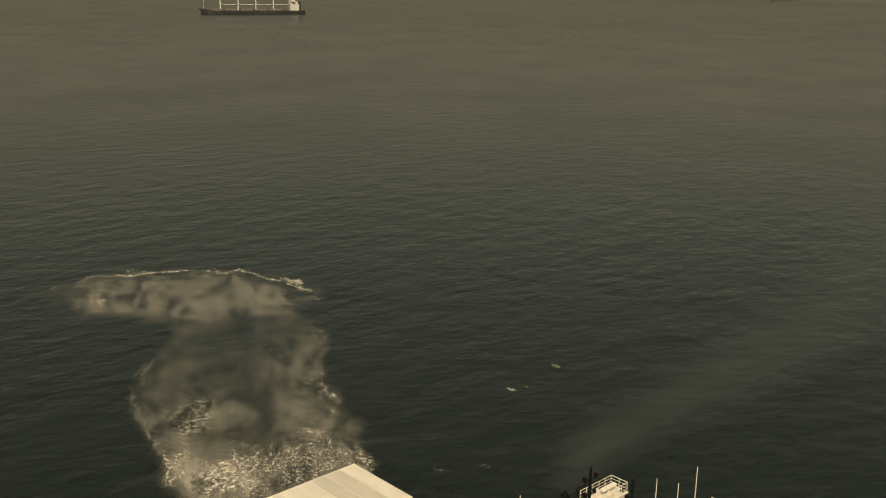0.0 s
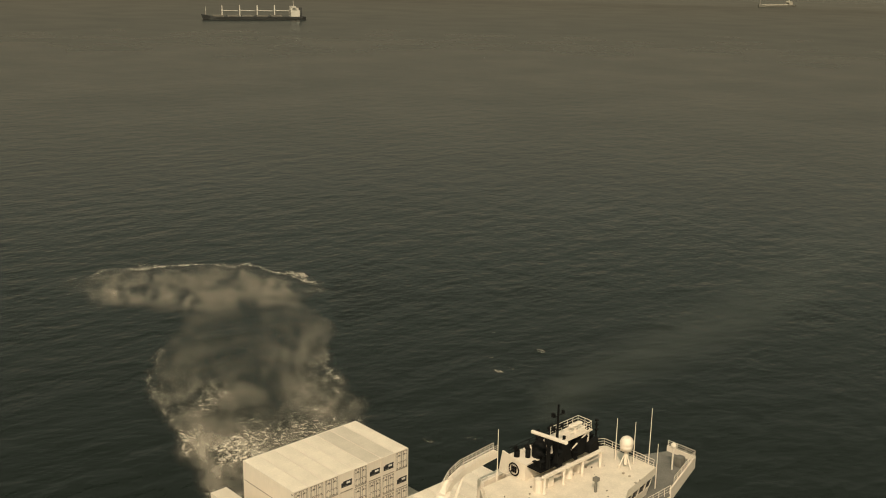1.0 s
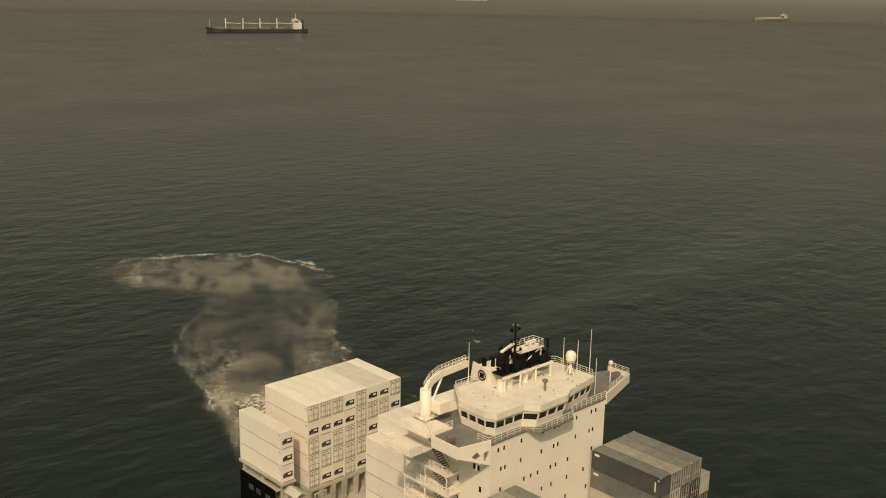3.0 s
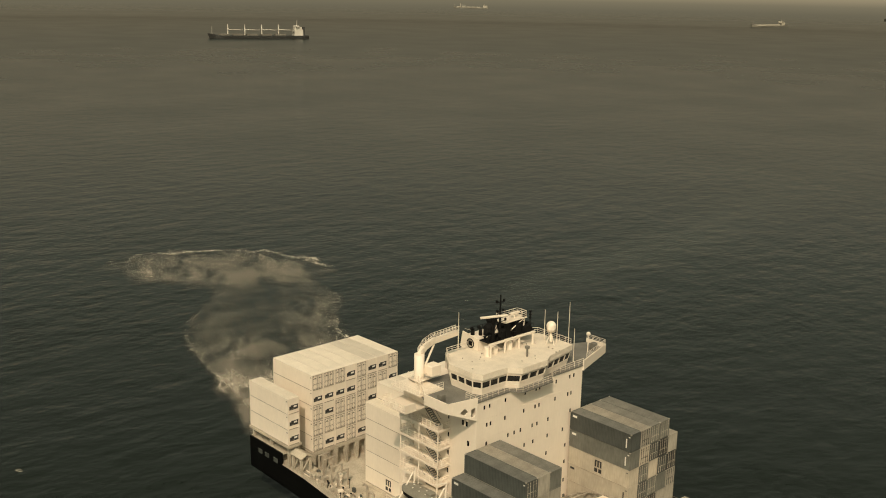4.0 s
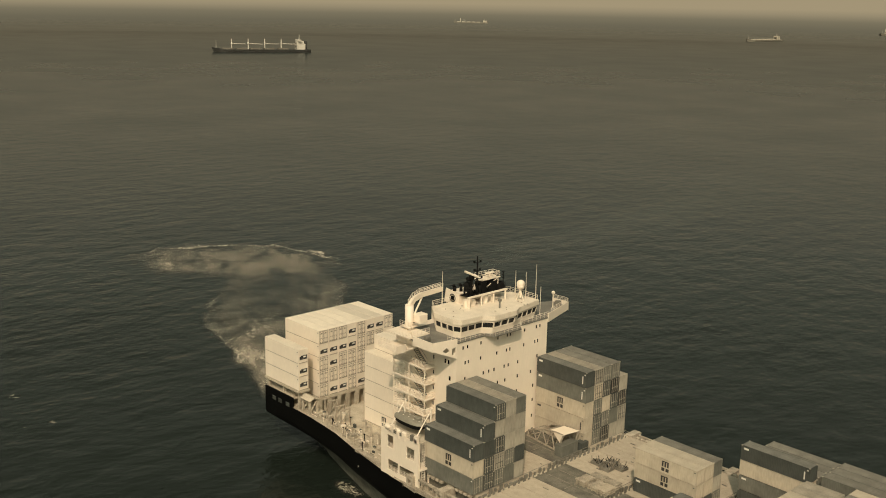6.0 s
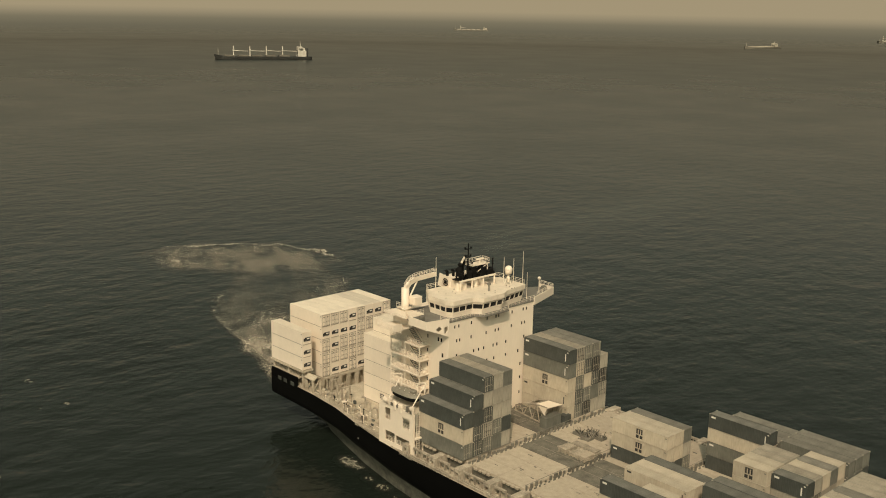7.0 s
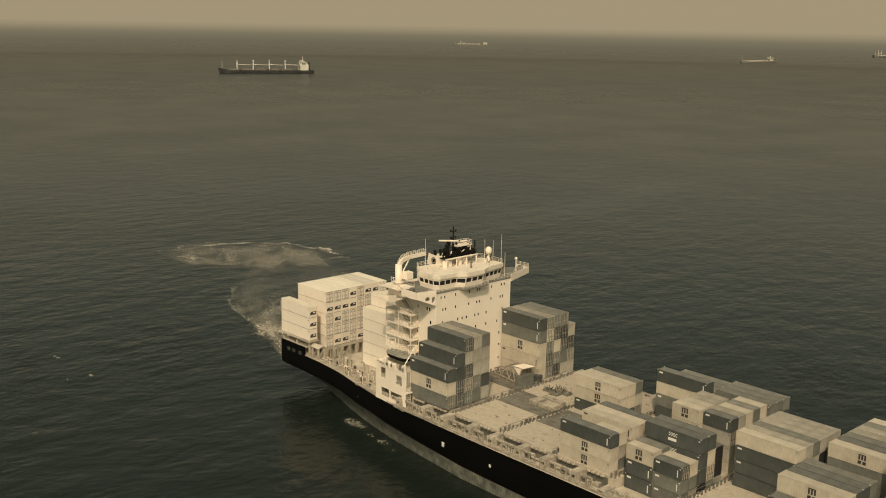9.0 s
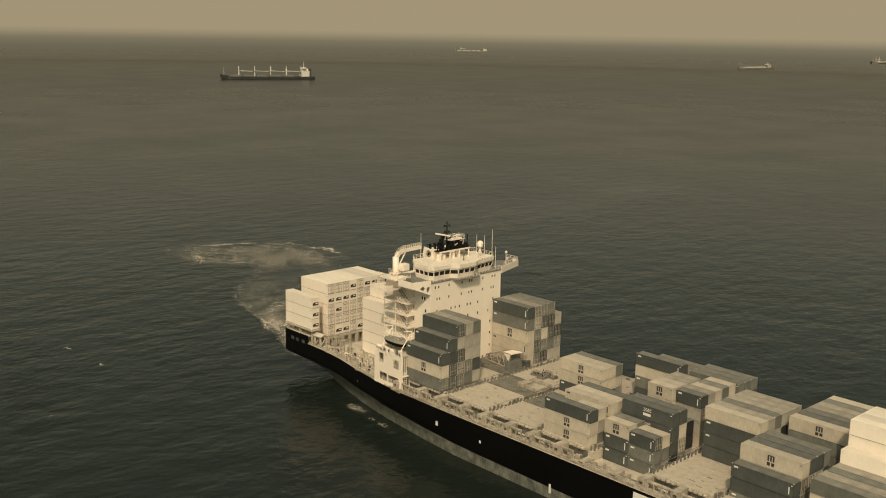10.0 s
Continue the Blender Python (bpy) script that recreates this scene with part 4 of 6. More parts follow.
    rail([(34.5, -1.0, RZ + 1.75), (34.5, 9.3, RZ + 1.75)], fun, 1.0, 1.1, r=0.04, coat=SOOT)
    rail([(29.7, -1.0, RZ + 1.75), (29.7, 9.3, RZ + 1.75)], fun, 1.1, 1.1, r=0.04, coat=SOOT)
    for y, h in ((8.6, 3.2), (6.9, 2.7)):
        bm = bmesh.new()
        rod(bm, (34.4, y, RZ + 1.75), (34.4, y, RZ + 1.75 + h), 0.10, 6)
        for z in (0.62, 0.8, 0.97):
            box(bm, 34.2, y - 0.18, RZ + 1.75 + h * z, 34.6, y + 0.18, RZ + 1.97 + h * z, 0.05)
        part("signal_lamp_post", bm, SOOT, fun)
    # portal before the funnel, and the railed lattice platform behind the mast
    bm = bmesh.new()
    for y in (-2.0, 1.2, 4.4, 7.6):
        rod(bm, (36.0, y, RZ), (36.0, y, RZ + 2.0), 0.17, 6)
    box(bm, 35.8, -2.3, RZ + 1.9, 36.2, 8.0, RZ + 2.15)
    plat = part("mast_portal", bm, WHITE, ship)
    for y0, y1 in ((-2.0, -0.7), (3.0, 4.4)):
        bm = bmesh.new()
        rod(bm, (35.2, y0, RZ), (35.2, y0, RZ + 1.5), 0.5, 12)
        part("vent_trunk", bm, WHITE, plat)
        bm = bmesh.new()
        box(bm, 34.6, y1, RZ, 35.5, y1 + 0.9, RZ + 1.2, 0.05)
        part("vent_trunk", bm, WHITE, plat)
    bm = bmesh.new()
    box(bm, 32.6, 2.4, RZ + 4.2, 34.8, 7.4, RZ + 4.36)
    for y in (2.8, 7.0):
        rod(bm, (32.9, y, RZ + 2.0), (32.9, y, RZ + 4.2), 0.13, 6)
        rod(bm, (34.5, y, RZ + 2.0), (34.5, y, RZ + 4.2), 0.13, 6)
    rod(bm, (34.6, 2.6, RZ + 2.2), (34.6, 7.0, RZ + 4.2), 0.09, 5)
    high = part("lattice_platform", bm, WHITE, ship)
    rail([(32.7, 2.5, RZ + 4.36), (32.7, 7.3, RZ + 4.36), (34.7, 7.3, RZ + 4.36), (34.7, 2.5, RZ + 4.36)], high, 1.0, 0.9)
    bm = bmesh.new()
    rod(bm, (35.2, 0.7, RZ + 2.5), (35.2, 0.7, 47.2), 0.22, 8, 0.11)
    for z, w in ((RZ + 5.0, 1.2), (RZ + 6.6, 0.7), (RZ + 8.2, 0.8)):
        rod(bm, (35.2, 0.7 - w, z), (35.2, 0.7 + w, z), 0.07, 4)
        box(bm, 35.0, 0.7 - w - 0.12, z, 35.4, 0.7 - w + 0.12, z + 0.45)
        box(bm, 35.05, 0.7 + w - 0.1, z, 35.35, 0.7 + w + 0.1, z + 0.4)
    part("mast", bm, SOOT, ship, "black signal mast with lamps")
    bm = bmesh.new()
    rod(bm, (35.6, -1.1, RZ + 2.55), (35.6, -1.1, 43.4), 0.22, 8)
    box(bm, 35.2, -1.5, 43.2, 36.0, -0.7, 43.9, 0.08)
    part("radar_post", bm, SOOT, ship)
    bm = bmesh.new()
    box(bm, -0.2, -2.3, 0.0, 0.2, 2.3, 0.32, 0.06)
    global radar
    radar = part("radar_scanner", bm, WHITE, ship, "white bar of the radar scanner")
    radar.location = (35.6, -1.1, 43.9)
    radar.rotation_euler.z = radians(-37)
    bm = bmesh.new()
    rod(bm, (33.8, 5.5, RZ + 4.37), (33.8, 5.5, RZ + 5.0), 0.15, 8)
    box(bm, 33.55, 4.5, RZ + 5.0, 34.05, 6.5, RZ + 5.3, 0.06)
    part("second_radar", bm, WHITE, ship)
    # satellite dome on a tripod
    bm = bmesh.new()
    for a in (0, 2.1, 4.2):
        rod(bm, (38 + 0.8 * math.cos(a), 9.7 + 0.8 * math.sin(a), RZ), (38, 9.7, RZ + 2.1), 0.08, 5)
    rod(bm, (38, 9.7, RZ + 0.4), (38, 9.7, RZ + 2.25), 0.2, 8)
    stand = part("dome_stand", bm, WHITE, ship)
    bm = bmesh.new()
    bmesh.ops.create_uvsphere(bm, u_segments=20, v_segments=12, radius=0.80, matrix=Matrix.Translation((38, 9.7, RZ + 3.1)))
    bmesh.ops.create_cone(bm, cap_ends=True, segments=20, radius1=0.66, radius2=0.80, depth=0.9, matrix=Matrix.Translation((38, 9.7, RZ + 2.65)))
    for f in bm.faces:
        f.smooth = True
    part("satellite_dome", bm, WHITE, stand)
    for x, y, z0, h in ((38.6, 13.4, TZ + 0.22, 10.0), (36.0, 10.4, RZ, 5.2), (38.0, 11.2, RZ, 5.2), (39.5, 13.8, TZ + 0.22, 5.7), (30.6, -3.8, RZ, 6.3)):
        bm = bmesh.new()
        rod(bm, (x, y, z0), (x, y, z0 + h), 0.075, 5, 0.035)
        part("whip_antenna", bm, WHITE, ship)
    bm = bmesh.new()
    rod(bm, (39.4, 2.6, RZ), (39.4, 2.6, RZ + 1.3), 0.16, 8)
    box(bm, 39.1, 2.3, RZ + 1.3, 39.7, 2.9, RZ + 1.75, 0.05)
    part("compass_stand", bm, STEEL, ship)
    for i in range(24):  # specks and small fittings on the roof
        bm = bmesh.new()
        x, y = rnd.uniform(32.5, 41.5), rnd.uniform(-8.0, 9.5)
        s = rnd.uniform(0.08, 0.24)
        box(bm, x, y, RZ, x + s, y + s, RZ + rnd.uniform(0.05, 0.2))
        part("roof_fitting", bm, EDGE, ship)
    bm = bmesh.new()
    rod(bm, (38.0, 19.3, TZ + 0.22), (38.0, 19.3, TZ + 3.2), 0.1, 6)
    bmesh.ops.create_uvsphere(bm, u_segments=12, v_segments=8, radius=0.36, matrix=Matrix.Translation((38.0, 19.3, TZ + 3.4)))
    part("search_light", bm, WHITE, ship)
    for y in (20.8, -14.2):
        bm = bmesh.new()
        box(bm, 37.6, y - 0.5, TZ + 0.22, 38.5, y + 0.5, TZ + 1.5, 0.08)
        part("wing_console", bm, STEEL, ship)
    # provision crane: column, head, and a bent jib laid over towards the funnel
    bm = bmesh.new()
    rod(bm, (30.2, -11.6, TZ - 3.0), (30.2, -11.6, RZ + 1.2), 0.78, 16)
    box(bm, 29.0, -12.8, TZ + 0.9, 31.4, -10.4, TZ + 1.05)
    for f in bm.faces:
        f.smooth = len(f.verts) == 4
    col = part("crane_column", bm, WHITE, ship)
    rail([(29.0, -12.8, TZ + 1.05), (31.4, -12.8, TZ + 1.05), (31.4, -10.4, TZ + 1.05)], col, 1.0, 0.8)
    bm = bmesh.new()
    box(bm, 30.6, -11.0, TZ + 1.6, 32.4, -9.0, TZ + 3.3, 0.1)
    part("crane_winch_house", bm, WHITE, col)
    bm = bmesh.new()
    pts = [Vector((30.2, -11.6, RZ + 0.9)), Vector((29.9, -10.3, RZ + 1.9)), Vector((29.4, -8.2, RZ + 2.25)), Vector((28.9, -2.4, RZ + 2.3))]
    for a, b in zip(pts, pts[1:]):
        d = (b - a).normalized()
        sidev = d.cross(Vector((0, 0, 1))).normalized() * 0.36
        up = sidev.cross(d).normalized() * 0.38
        q = [a - sidev - up, a + sidev - up, a + sidev + up, a - sidev + up]
        w = [p + (b - a) for p in q]
        vs = [bm.verts.new(p) for p in q + w]
        for i in range(4):
            bm.faces.new((vs[i], vs[(i + 1) % 4], vs[4 + (i + 1) % 4], vs[4 + i]))
        bm.faces.new(vs[:4]), bm.faces.new(vs[4:])
    bmesh.ops.recalc_face_normals(bm, faces=bm.faces)
    jib = part("crane_jib", bm, WHITE, ship, "white folded crane jib")
    bm = bmesh.new()
    rod(bm, (30.9, -10.9, RZ - 0.4), (29.3, -7.6, RZ + 1.9), 0.16, 8)
    part("jib_ram", bm, WHITE, jib)
    rail([p + Vector((0.36, 0, 0.4)) for p in pts], jib, 0.75, 0.7)
    rail([p + Vector((-0.36, 0, 0.4)) for p in pts], jib, 0.75, 0.7)
    # stair and railed landing behind the starboard wing
    bm = bmesh.new()
    box(bm, 28.0, -15.4, TZ + 0.225, 34.6, -10.5, TZ + 0.42)
    land = part("crane_landing", bm, WHITE, ship)
    rail([(34.6, -10.6, TZ + 0.42), (34.6, -15.3, TZ + 0.42)], land, 1.05, 0.9)
    rail([(28.1, -15.3, TZ + 0.42), (34.5, -15.3, TZ + 0.42)], land, 1.05, 0.9)
    bm = bmesh.new()
    box(bm, 28.0, -17.3, TZ - 2.3, 33.6, -12.2, TZ - 2.1)
    box(bm, 33.35, -17.3, TZ - 2.1, 33.6, -15.25, TZ - 1.0)
    box(bm, 28.0, -12.79, TZ - 2.1, 33.6, -12.4, TZ + 0.2)
    lower = part("lower_landing", bm, WHITE, ship)
    rail([(28.1, -15.4, TZ - 2.1), (28.1, -17.2, TZ - 2.1), (33.5, -17.2, TZ - 2.1)], lower, 1.05, 0.9, r=0.05)
    bm = bmesh.new()
    a, b = Vector((33.6, -13.6, TZ + 0.42)), Vector((31.4, -12.6, TZ + 1.1))
    for off in (0, 0.8):
        o = Vector((0, -off, 0))
        rod(bm, a + o, b + o, 0.07, 4), rod(bm, a + o + Vector((0, 0, 1)), b + o + Vector((0, 0, 1)), 0.04, 4)
    part("stair", bm, WHITE, land)


build_topside()


def build_boat_station():
    # white side house with square openings, under the lifeboat
    bm = bmesh.new()
    y0, y1 = -20.4, -17.8
    X0, X1, Z1 = 32.9, 42.9, 18.5
    holes = ((34.6, 36.3, 15.2, 17.6), (39.8, 41.9, 14.8, 17.0), (34.8, 37.6, DZ + 1.0, 12.9), (37.9, 41.9, DZ + 1.0, 12.7))
    xs = sorted({X0, X1, *[h[0] for h in holes], *[h[1] for h in holes]})
    zs = sorted({DZ, Z1, *[h[2] for h in holes], *[h[3] for h in holes]})
    for xa, xb in zip(xs, xs[1:]):
        for za, zb in zip(zs, zs[1:]):
            mx, mz = (xa + xb) / 2, (za + zb) / 2
            if not any(h[0] < mx < h[1] and h[2] < mz < h[3] for h in holes):
                box(bm, xa, y0, za, xb, y0 + 0.25, zb)
    box(bm, X0, y0 + 0.251, DZ, X0 + 0.25, y1, Z1)
    box(bm, X0, y0 + 0.251, 13.2, X1 + 0.3, y1, 13.5)
    bmesh.ops.remove_doubles(bm, verts=bm.verts, dist=0.0005)
    house = part("boat_station_house", bm, WHITE, ship, "white side house with square openings")
    bm = bmesh.new()
    box(bm, X0, y0 + 0.3, Z1 - 0.2, X1, y1 + 6.0, Z1 + 0.02)
    part("boat_deck", bm, DECK, house)
    rail([(X0, y0 + 0.1, Z1), (X1, y0 + 0.1, Z1)], house, 1.0, 1.1)
    for xa, xb, z in ((34.6, 36.3, 15.2), (39.8, 41.9, 14.8), (34.8, 41.9, DZ + 1.0)):
        rail([(xa, y0 + 0.12, z), (xb, y0 + 0.12, z)], house, 0.9, 0.9)
    # open end towards the bow: posts, a ladder and rails
    bm = bmesh.new()
    for y in (y0 + 0.4, y1):
        rod(bm, (X1 - 0.1, y, DZ), (X1 - 0.1, y, Z1 - 0.2), 0.16, 6)
    for i in range(17):
        rod(bm, (X1 + 0.05, y0 + 0.9, DZ + 0.5 + i * 0.48), (X1 + 0.05, y0 + 1.6, DZ + 0.5 + i * 0.48), 0.05, 4)
    for y in (y0 + 0.9, y0 + 1.6):
        rod(bm, (X1 + 0.05, y, DZ), (X1 + 0.05, y, Z1), 0.06, 4)
    part("end_ladder", bm, WHITE, house)
    rail([(X1 - 0.1, y0 + 0.4, 13.5), (X1 - 0.1, y1, 13.5)], house, 1.0, 0.9)
    # two white raft canisters standing over the edge
    for x in (36.9, 38.5):
        bm = bmesh.new()
        box(bm, x, y0 - 0.15, Z1 - 0.9, x + 1.15, y0 + 0.55, Z1 + 0.9, 0.2)
        part("raft_canister", bm, WHITE, house)
    bm = bmesh.new()
    prism(bm, [(22.8, -18.5), (43.2, -21.3), (43.2, -19.6), (22.8, -17.2)], DZ - 0.3, DZ + 0.18)
    part("boarding_ledge", bm, EDGE, ship)
    # lifeboat: fat hull and rounded canopy
    bm = bmesh.new()
    n, m = 22, 16
    boat = None
    # a flattish canopy over a dark underbody, the boat's own shade painted near-black
    for name, mat, label, lo, hi, tall in (("lifeboat", BOAT, "grey enclosed lifeboat in its davits", 0, m // 2, 0.75), ("underbody", SOOT, "underside with its shade painted near-black", m // 2, m, 1.15)):
        bm = bmesh.new()
        ring = []
        for i in range(n + 1):
            u = -1 + 2 * i / n
            w = 1.5 * max(0.03, 1 - abs(u) ** 3.0) ** 0.5
            h = tall * max(0.1, 1 - abs(u) ** 4) ** 0.5
            ring.append([bm.verts.new((38.0 + u * 3.9, -17.9 + w * math.cos(2 * math.pi * j / m), 20.7 + math.copysign(h * abs(math.sin(2 * math.pi * j / m)) ** 0.6, math.sin(2 * math.pi * j / m)) * (1 if 0 < j % (m // 2) else 0))) for j in range(lo, hi + 1)])
        for a, b in zip(ring, ring[1:]):
            for j in range(hi - lo):
                f = bm.faces.new((a[j], b[j], b[j + 1], a[j + 1]))
                f.smooth = True
        bm.faces.new(ring[0]), bm.faces.new(ring[-1])
        bmesh.ops.recalc_face_normals(bm, faces=bm.faces)
        boat = part(name, bm, mat, boat or ship, label) if boat is None else (part(name, bm, mat, boat, label), boat)[1]
    bm = bmesh.new()
    box(bm, 39.4, -18.4, 21.3, 40.6, -17.3, 21.9, 0.15)
    part("conning_hood", bm, BOAT, boat)
    bm = bmesh.new()
    for i in range(9):
        box(bm, 35.2 + i * 0.7, -18.5 + 0.9 * (i % 2), 21.38, 35.4 + i * 0.7, -18.3 + 0.9 * (i % 2), 21.47)
    part("reflective_patch", bm, MARK, boat)
    for x in (35.2, 42.0):
        bm = bmesh.new()
        rod(bm, (x, -17.0, Z1), (x, -16.6, 23.6), 0.15, 6)
        rod(bm, (x, -16.6, 23.6), (x, -18.8, 24.0), 0.13, 6)
        rod(bm, (x, -20.6, Z1), (x, -17.0, 23.0), 0.12, 6)
        rod(bm, (x, -18.6, 21.8), (x, -18.6, 23.9), 0.05, 4)
        part("davit", bm, WHITE, ship)
    # cluttered gear below the boat
    rnd = random.Random(9)
    for i in range(10):
        bm = bmesh.new()
        x = rnd.uniform(34, 43)
        box(bm, x, -20.6, Z1, x + rnd.uniform(0.3, 0.9), -20.0, Z1 + rnd.uniform(0.4, 1.3))
        part("boat_gear", bm, rnd.choice((STEEL, WHITE)), house)
    bm = bmesh.new()
    rod(bm, (34.4, -20.4, Z1 + 0.6), (35.8, -20.4, Z1 + 0.6), 0.45, 12)
    part("liferaft", bm, WHITE, house)


build_boat_station()


def build_poop():
    # stands under the after stack: cross beam and tapering posts
    bm = bmesh.new()
    box(bm, -12.3, -10.2, 10.6, 0.2, 10.2, 11.2)
    box(bm, -12.3, -15.5, 13.7, 0.3, -12.6, 14.1)
    part("stack_grid", bm, DECK, ship)
    for i in range(9):
        bm = bmesh.new()
        y = -9.9 + i * 2.48
        slab(bm, [(0.2, y - 0.22, 7.0), (0.2, y + 0.22, 7.0), (0.2, y + 0.5, 10.6), (0.2, y - 0.5, 10.6)], 0.7)
        part("stand_post", bm, DECK, ship)
    bm = bmesh.new()
    box(bm, -10.9, -9.6, 7.0, -1.2, 9.8, 10.6)
    part("stand_house", bm, DECK, ship)
    for x in (-11.6, -6.0, -0.5):
        bm = bmesh.new()
        for y in (-14.8, -12.9):
            box(bm, x - 0.22, y - 0.22, 12.0 if x < -2 else DZ, x + 0.22, y + 0.22, 13.7)
        rod(bm, (x, -14.8, 12.1), (x, -12.9, 13.5), 0.14, 6)
        part("outer_stand", bm, DECK, ship)
    bm = bmesh.new()
    for x in (0.9, 3.3):
        for y in (-14.9, -13.0):
            box(bm, x - 0.2, y - 0.2, DZ, x + 0.2, y + 0.2, 12.9)
    slab(bm, [(0.4, -15.3, 12.9), (3.8, -15.3, 12.9), (3.8, -14.0, 13.5), (0.4, -14.0, 13.5)], 0.2)
    slab(bm, [(0.4, -14.0, 13.5), (3.8, -14.0, 13.5), (3.8, -12.7, 12.9), (0.4, -12.7, 12.9)], 0.2)
    rod(bm, (3.3, -14.9, DZ + 0.2), (3.3, -13.0, 12.7), 0.12, 6)
    rod(bm, (0.9, -14.9, DZ + 0.2), (0.9, -13.0, 12.7), 0.12, 6)
    part("mooring_frame", bm, DECK, ship)
    # open frames by the side that guide the lashing gear
    for x, y in ((4.6, -10.9), (6.4, -11.3), (9.6, -11.9), (11.8, -12.3)):
        bm = bmesh.new()
        for dy in (-1.1, 1.1):
            box(bm, x - 0.12, y + dy - 0.12, DZ if y + dy < -11.55 else 7.0, x + 0.12, y + dy + 0.12, DZ + 2.9)
        box(bm, x - 0.14, y - 1.25, DZ + 2.9, x + 0.14, y + 1.25, DZ + 3.1)
        rod(bm, (x, y - 1.1, DZ + 0.3), (x, y + 1.1, DZ + 2.8), 0.07, 5)
        part("gear_frame", bm, EDGE, ship)
    # winches and ducts on the after deck
    for x, y in ((7.2, -13.6), (12.2, -14.6), (17.5, -15.6), (22.0, -16.4)):
        bm = bmesh.new()
        rod(bm, (x - 0.7, y, DZ + 0.6), (x + 0.7, y, DZ + 0.6), 0.35, 12)
        for dx in (-0.9, 0.9):
            rod(bm, (x + dx * 0.8 - 0.05, y, DZ + 0.6), (x + dx * 0.8 + 0.05, y, DZ + 0.6), 0.55, 12)
        box(bm, x - 1.2, y - 0.7, DZ, x + 1.2, y + 0.7, DZ + 0.25)
        box(bm, x + 1.0, y - 0.4, DZ, x + 1.8, y + 0.4, DZ + 1.1, 0.05)
        part("mooring_winch", bm, EDGE, ship)
    for x, y, h in ((11.2, -12.4, 1.8), (26.3, -14.2, 2.8), (29.0, -16.6, 2.2), (15.0, -15.2, 1.2)):
        bm = bmesh.new()
        rod(bm, (x, y, DZ), (x, y, DZ + h), 0.3, 10)
        rod(bm, (x, y, DZ + h), (x, y, DZ + h + 0.35), 0.52, 10)
        part("vent_mushroom", bm, WHITE, ship)
    # lockers, fairleads, pipes and coils crowding the side
    rnd = random.Random(77)
    for x, y, w, h in ((3.0, -6.0, 1.6, 1.4), (6.5, -8.0, 1.2, 1.0), (9.0, -3.5, 2.0, 1.6), (5.0, -1.5, 1.4, 1.2), (8.5, 2.0, 1.6, 1.1), (4.0, 5.0, 1.5, 1.3), (9.6, -9.2, 0.9, 2.4)):
        bm = bmesh.new()
        box(bm, x, y, 7.0, x + w, y + w * 1.2, 7.0 + h, 0.06)
        box(bm, x + 0.2, y + 0.2, 7.0 + h, x + w - 0.3, y + w * 0.7, 7.3 + h, 0.04)
        part("well_machine", bm, rnd.choice((EDGE, STEEL)), ship)
    for i in range(115):
        x = rnd.uniform(0.5, 33)
        w = half(x, DECK_Z)
        y = YC - w + rnd.uniform(0.8, 4.2 if x < 12.5 else 5.2)
        if y > -12.2 and x < 13:
            continue
        bm = bmesh.new()
        k = rnd.random()
        if k < 0.4:
            sx, sy = rnd.uniform(0.2, 0.8), rnd.uniform(0.2, 0.6)
            box(bm, x, y, DZ, x + sx, y + sy, DZ + rnd.uniform(0.2, 0.9), 0.03)
            part("deck_locker", bm, rnd.choice((DECK, WHITE, WHITE, EDGE, DARK)), ship)
        elif k < 0.72:
            h = rnd.uniform(0.5, 1.9)
            rod(bm, (x, y, DZ), (x, y, DZ + h), rnd.uniform(0.05, 0.11), 6)
            box(bm, x - 0.14, y - 0.1, DZ + h, x + 0.14, y + 0.1, DZ + h + 0.2)
            part("deck_post", bm, rnd.choice((DECK, WHITE, SOOT)), ship)
        else:
            rod(bm, (x, y, DZ + 0.2), (x + rnd.uniform(0.8, 2.6), y - 0.1, DZ + 0.2), 0.08, 6)
            part("deck_pipe", bm, rnd.choice((EDGE, STEEL, WHITE)), ship)
    # swan-neck vents
    for x, y in ((20.5, -12.6), (24.0, -13.6), (27.6, -14.4), (17.6, -11.6)):
        bm = bmesh.new()
        rod(bm, (x, y, DZ), (x, y, DZ + 2.0), 0.2, 8)
        rod(bm, (x, y, DZ + 2.0), (x - 0.4, y - 0.2, DZ + 2.35), 0.2, 8)
        rod(bm, (x - 0.4, y - 0.2, DZ + 2.35), (x - 0.85, y - 0.4, DZ + 2.1), 0.2, 8)
        part("swan_neck_vent", bm, EDGE, ship)
    bm = bmesh.new()
    box(bm, 12.6, -8.9, DZ, 25.6, 12.0, DZ + 0.15)
    part("after_hatch", bm, DECK, ship)


build_poop()


def build_hull_marks():
    y = YC - 24.0
    for x0, z0, x1, z1, name in ((56.5, 5.9, 57.2, 6.9, "hull_mark"), (90.8, 1.6, 91.3, 3.6, "draught_mark"), (111.6, 7.4, 119.0, 9.3, "side_sign"), (24.0, 6.9, 24.8, 7.15, "hull_mark"), (70.5, 6.0, 71.0, 6.6, "hull_mark")):
        bm = bmesh.new()
        off = y if x0 > 55 else YC - half(x0, 7.0)
        box(bm, x0, off - 0.03, z0, x1, off + 0.05, z1)
        part(name, bm, MARK, ship)


build_hull_marks()


# ---- containers ----
KINDS = {"reefer": REEFER, "cream": CREAM, "tan": TAN, "mid": MID, "dark": DARK, "black": BLACK}
WORDS = {"reefer": "white insulated", "cream": "cream painted steel", "tan": "tan painted steel", "mid": "faded grey steel", "dark": "dark painted steel", "black": "near-black steel"}
PROTO = {}
W = 2.44


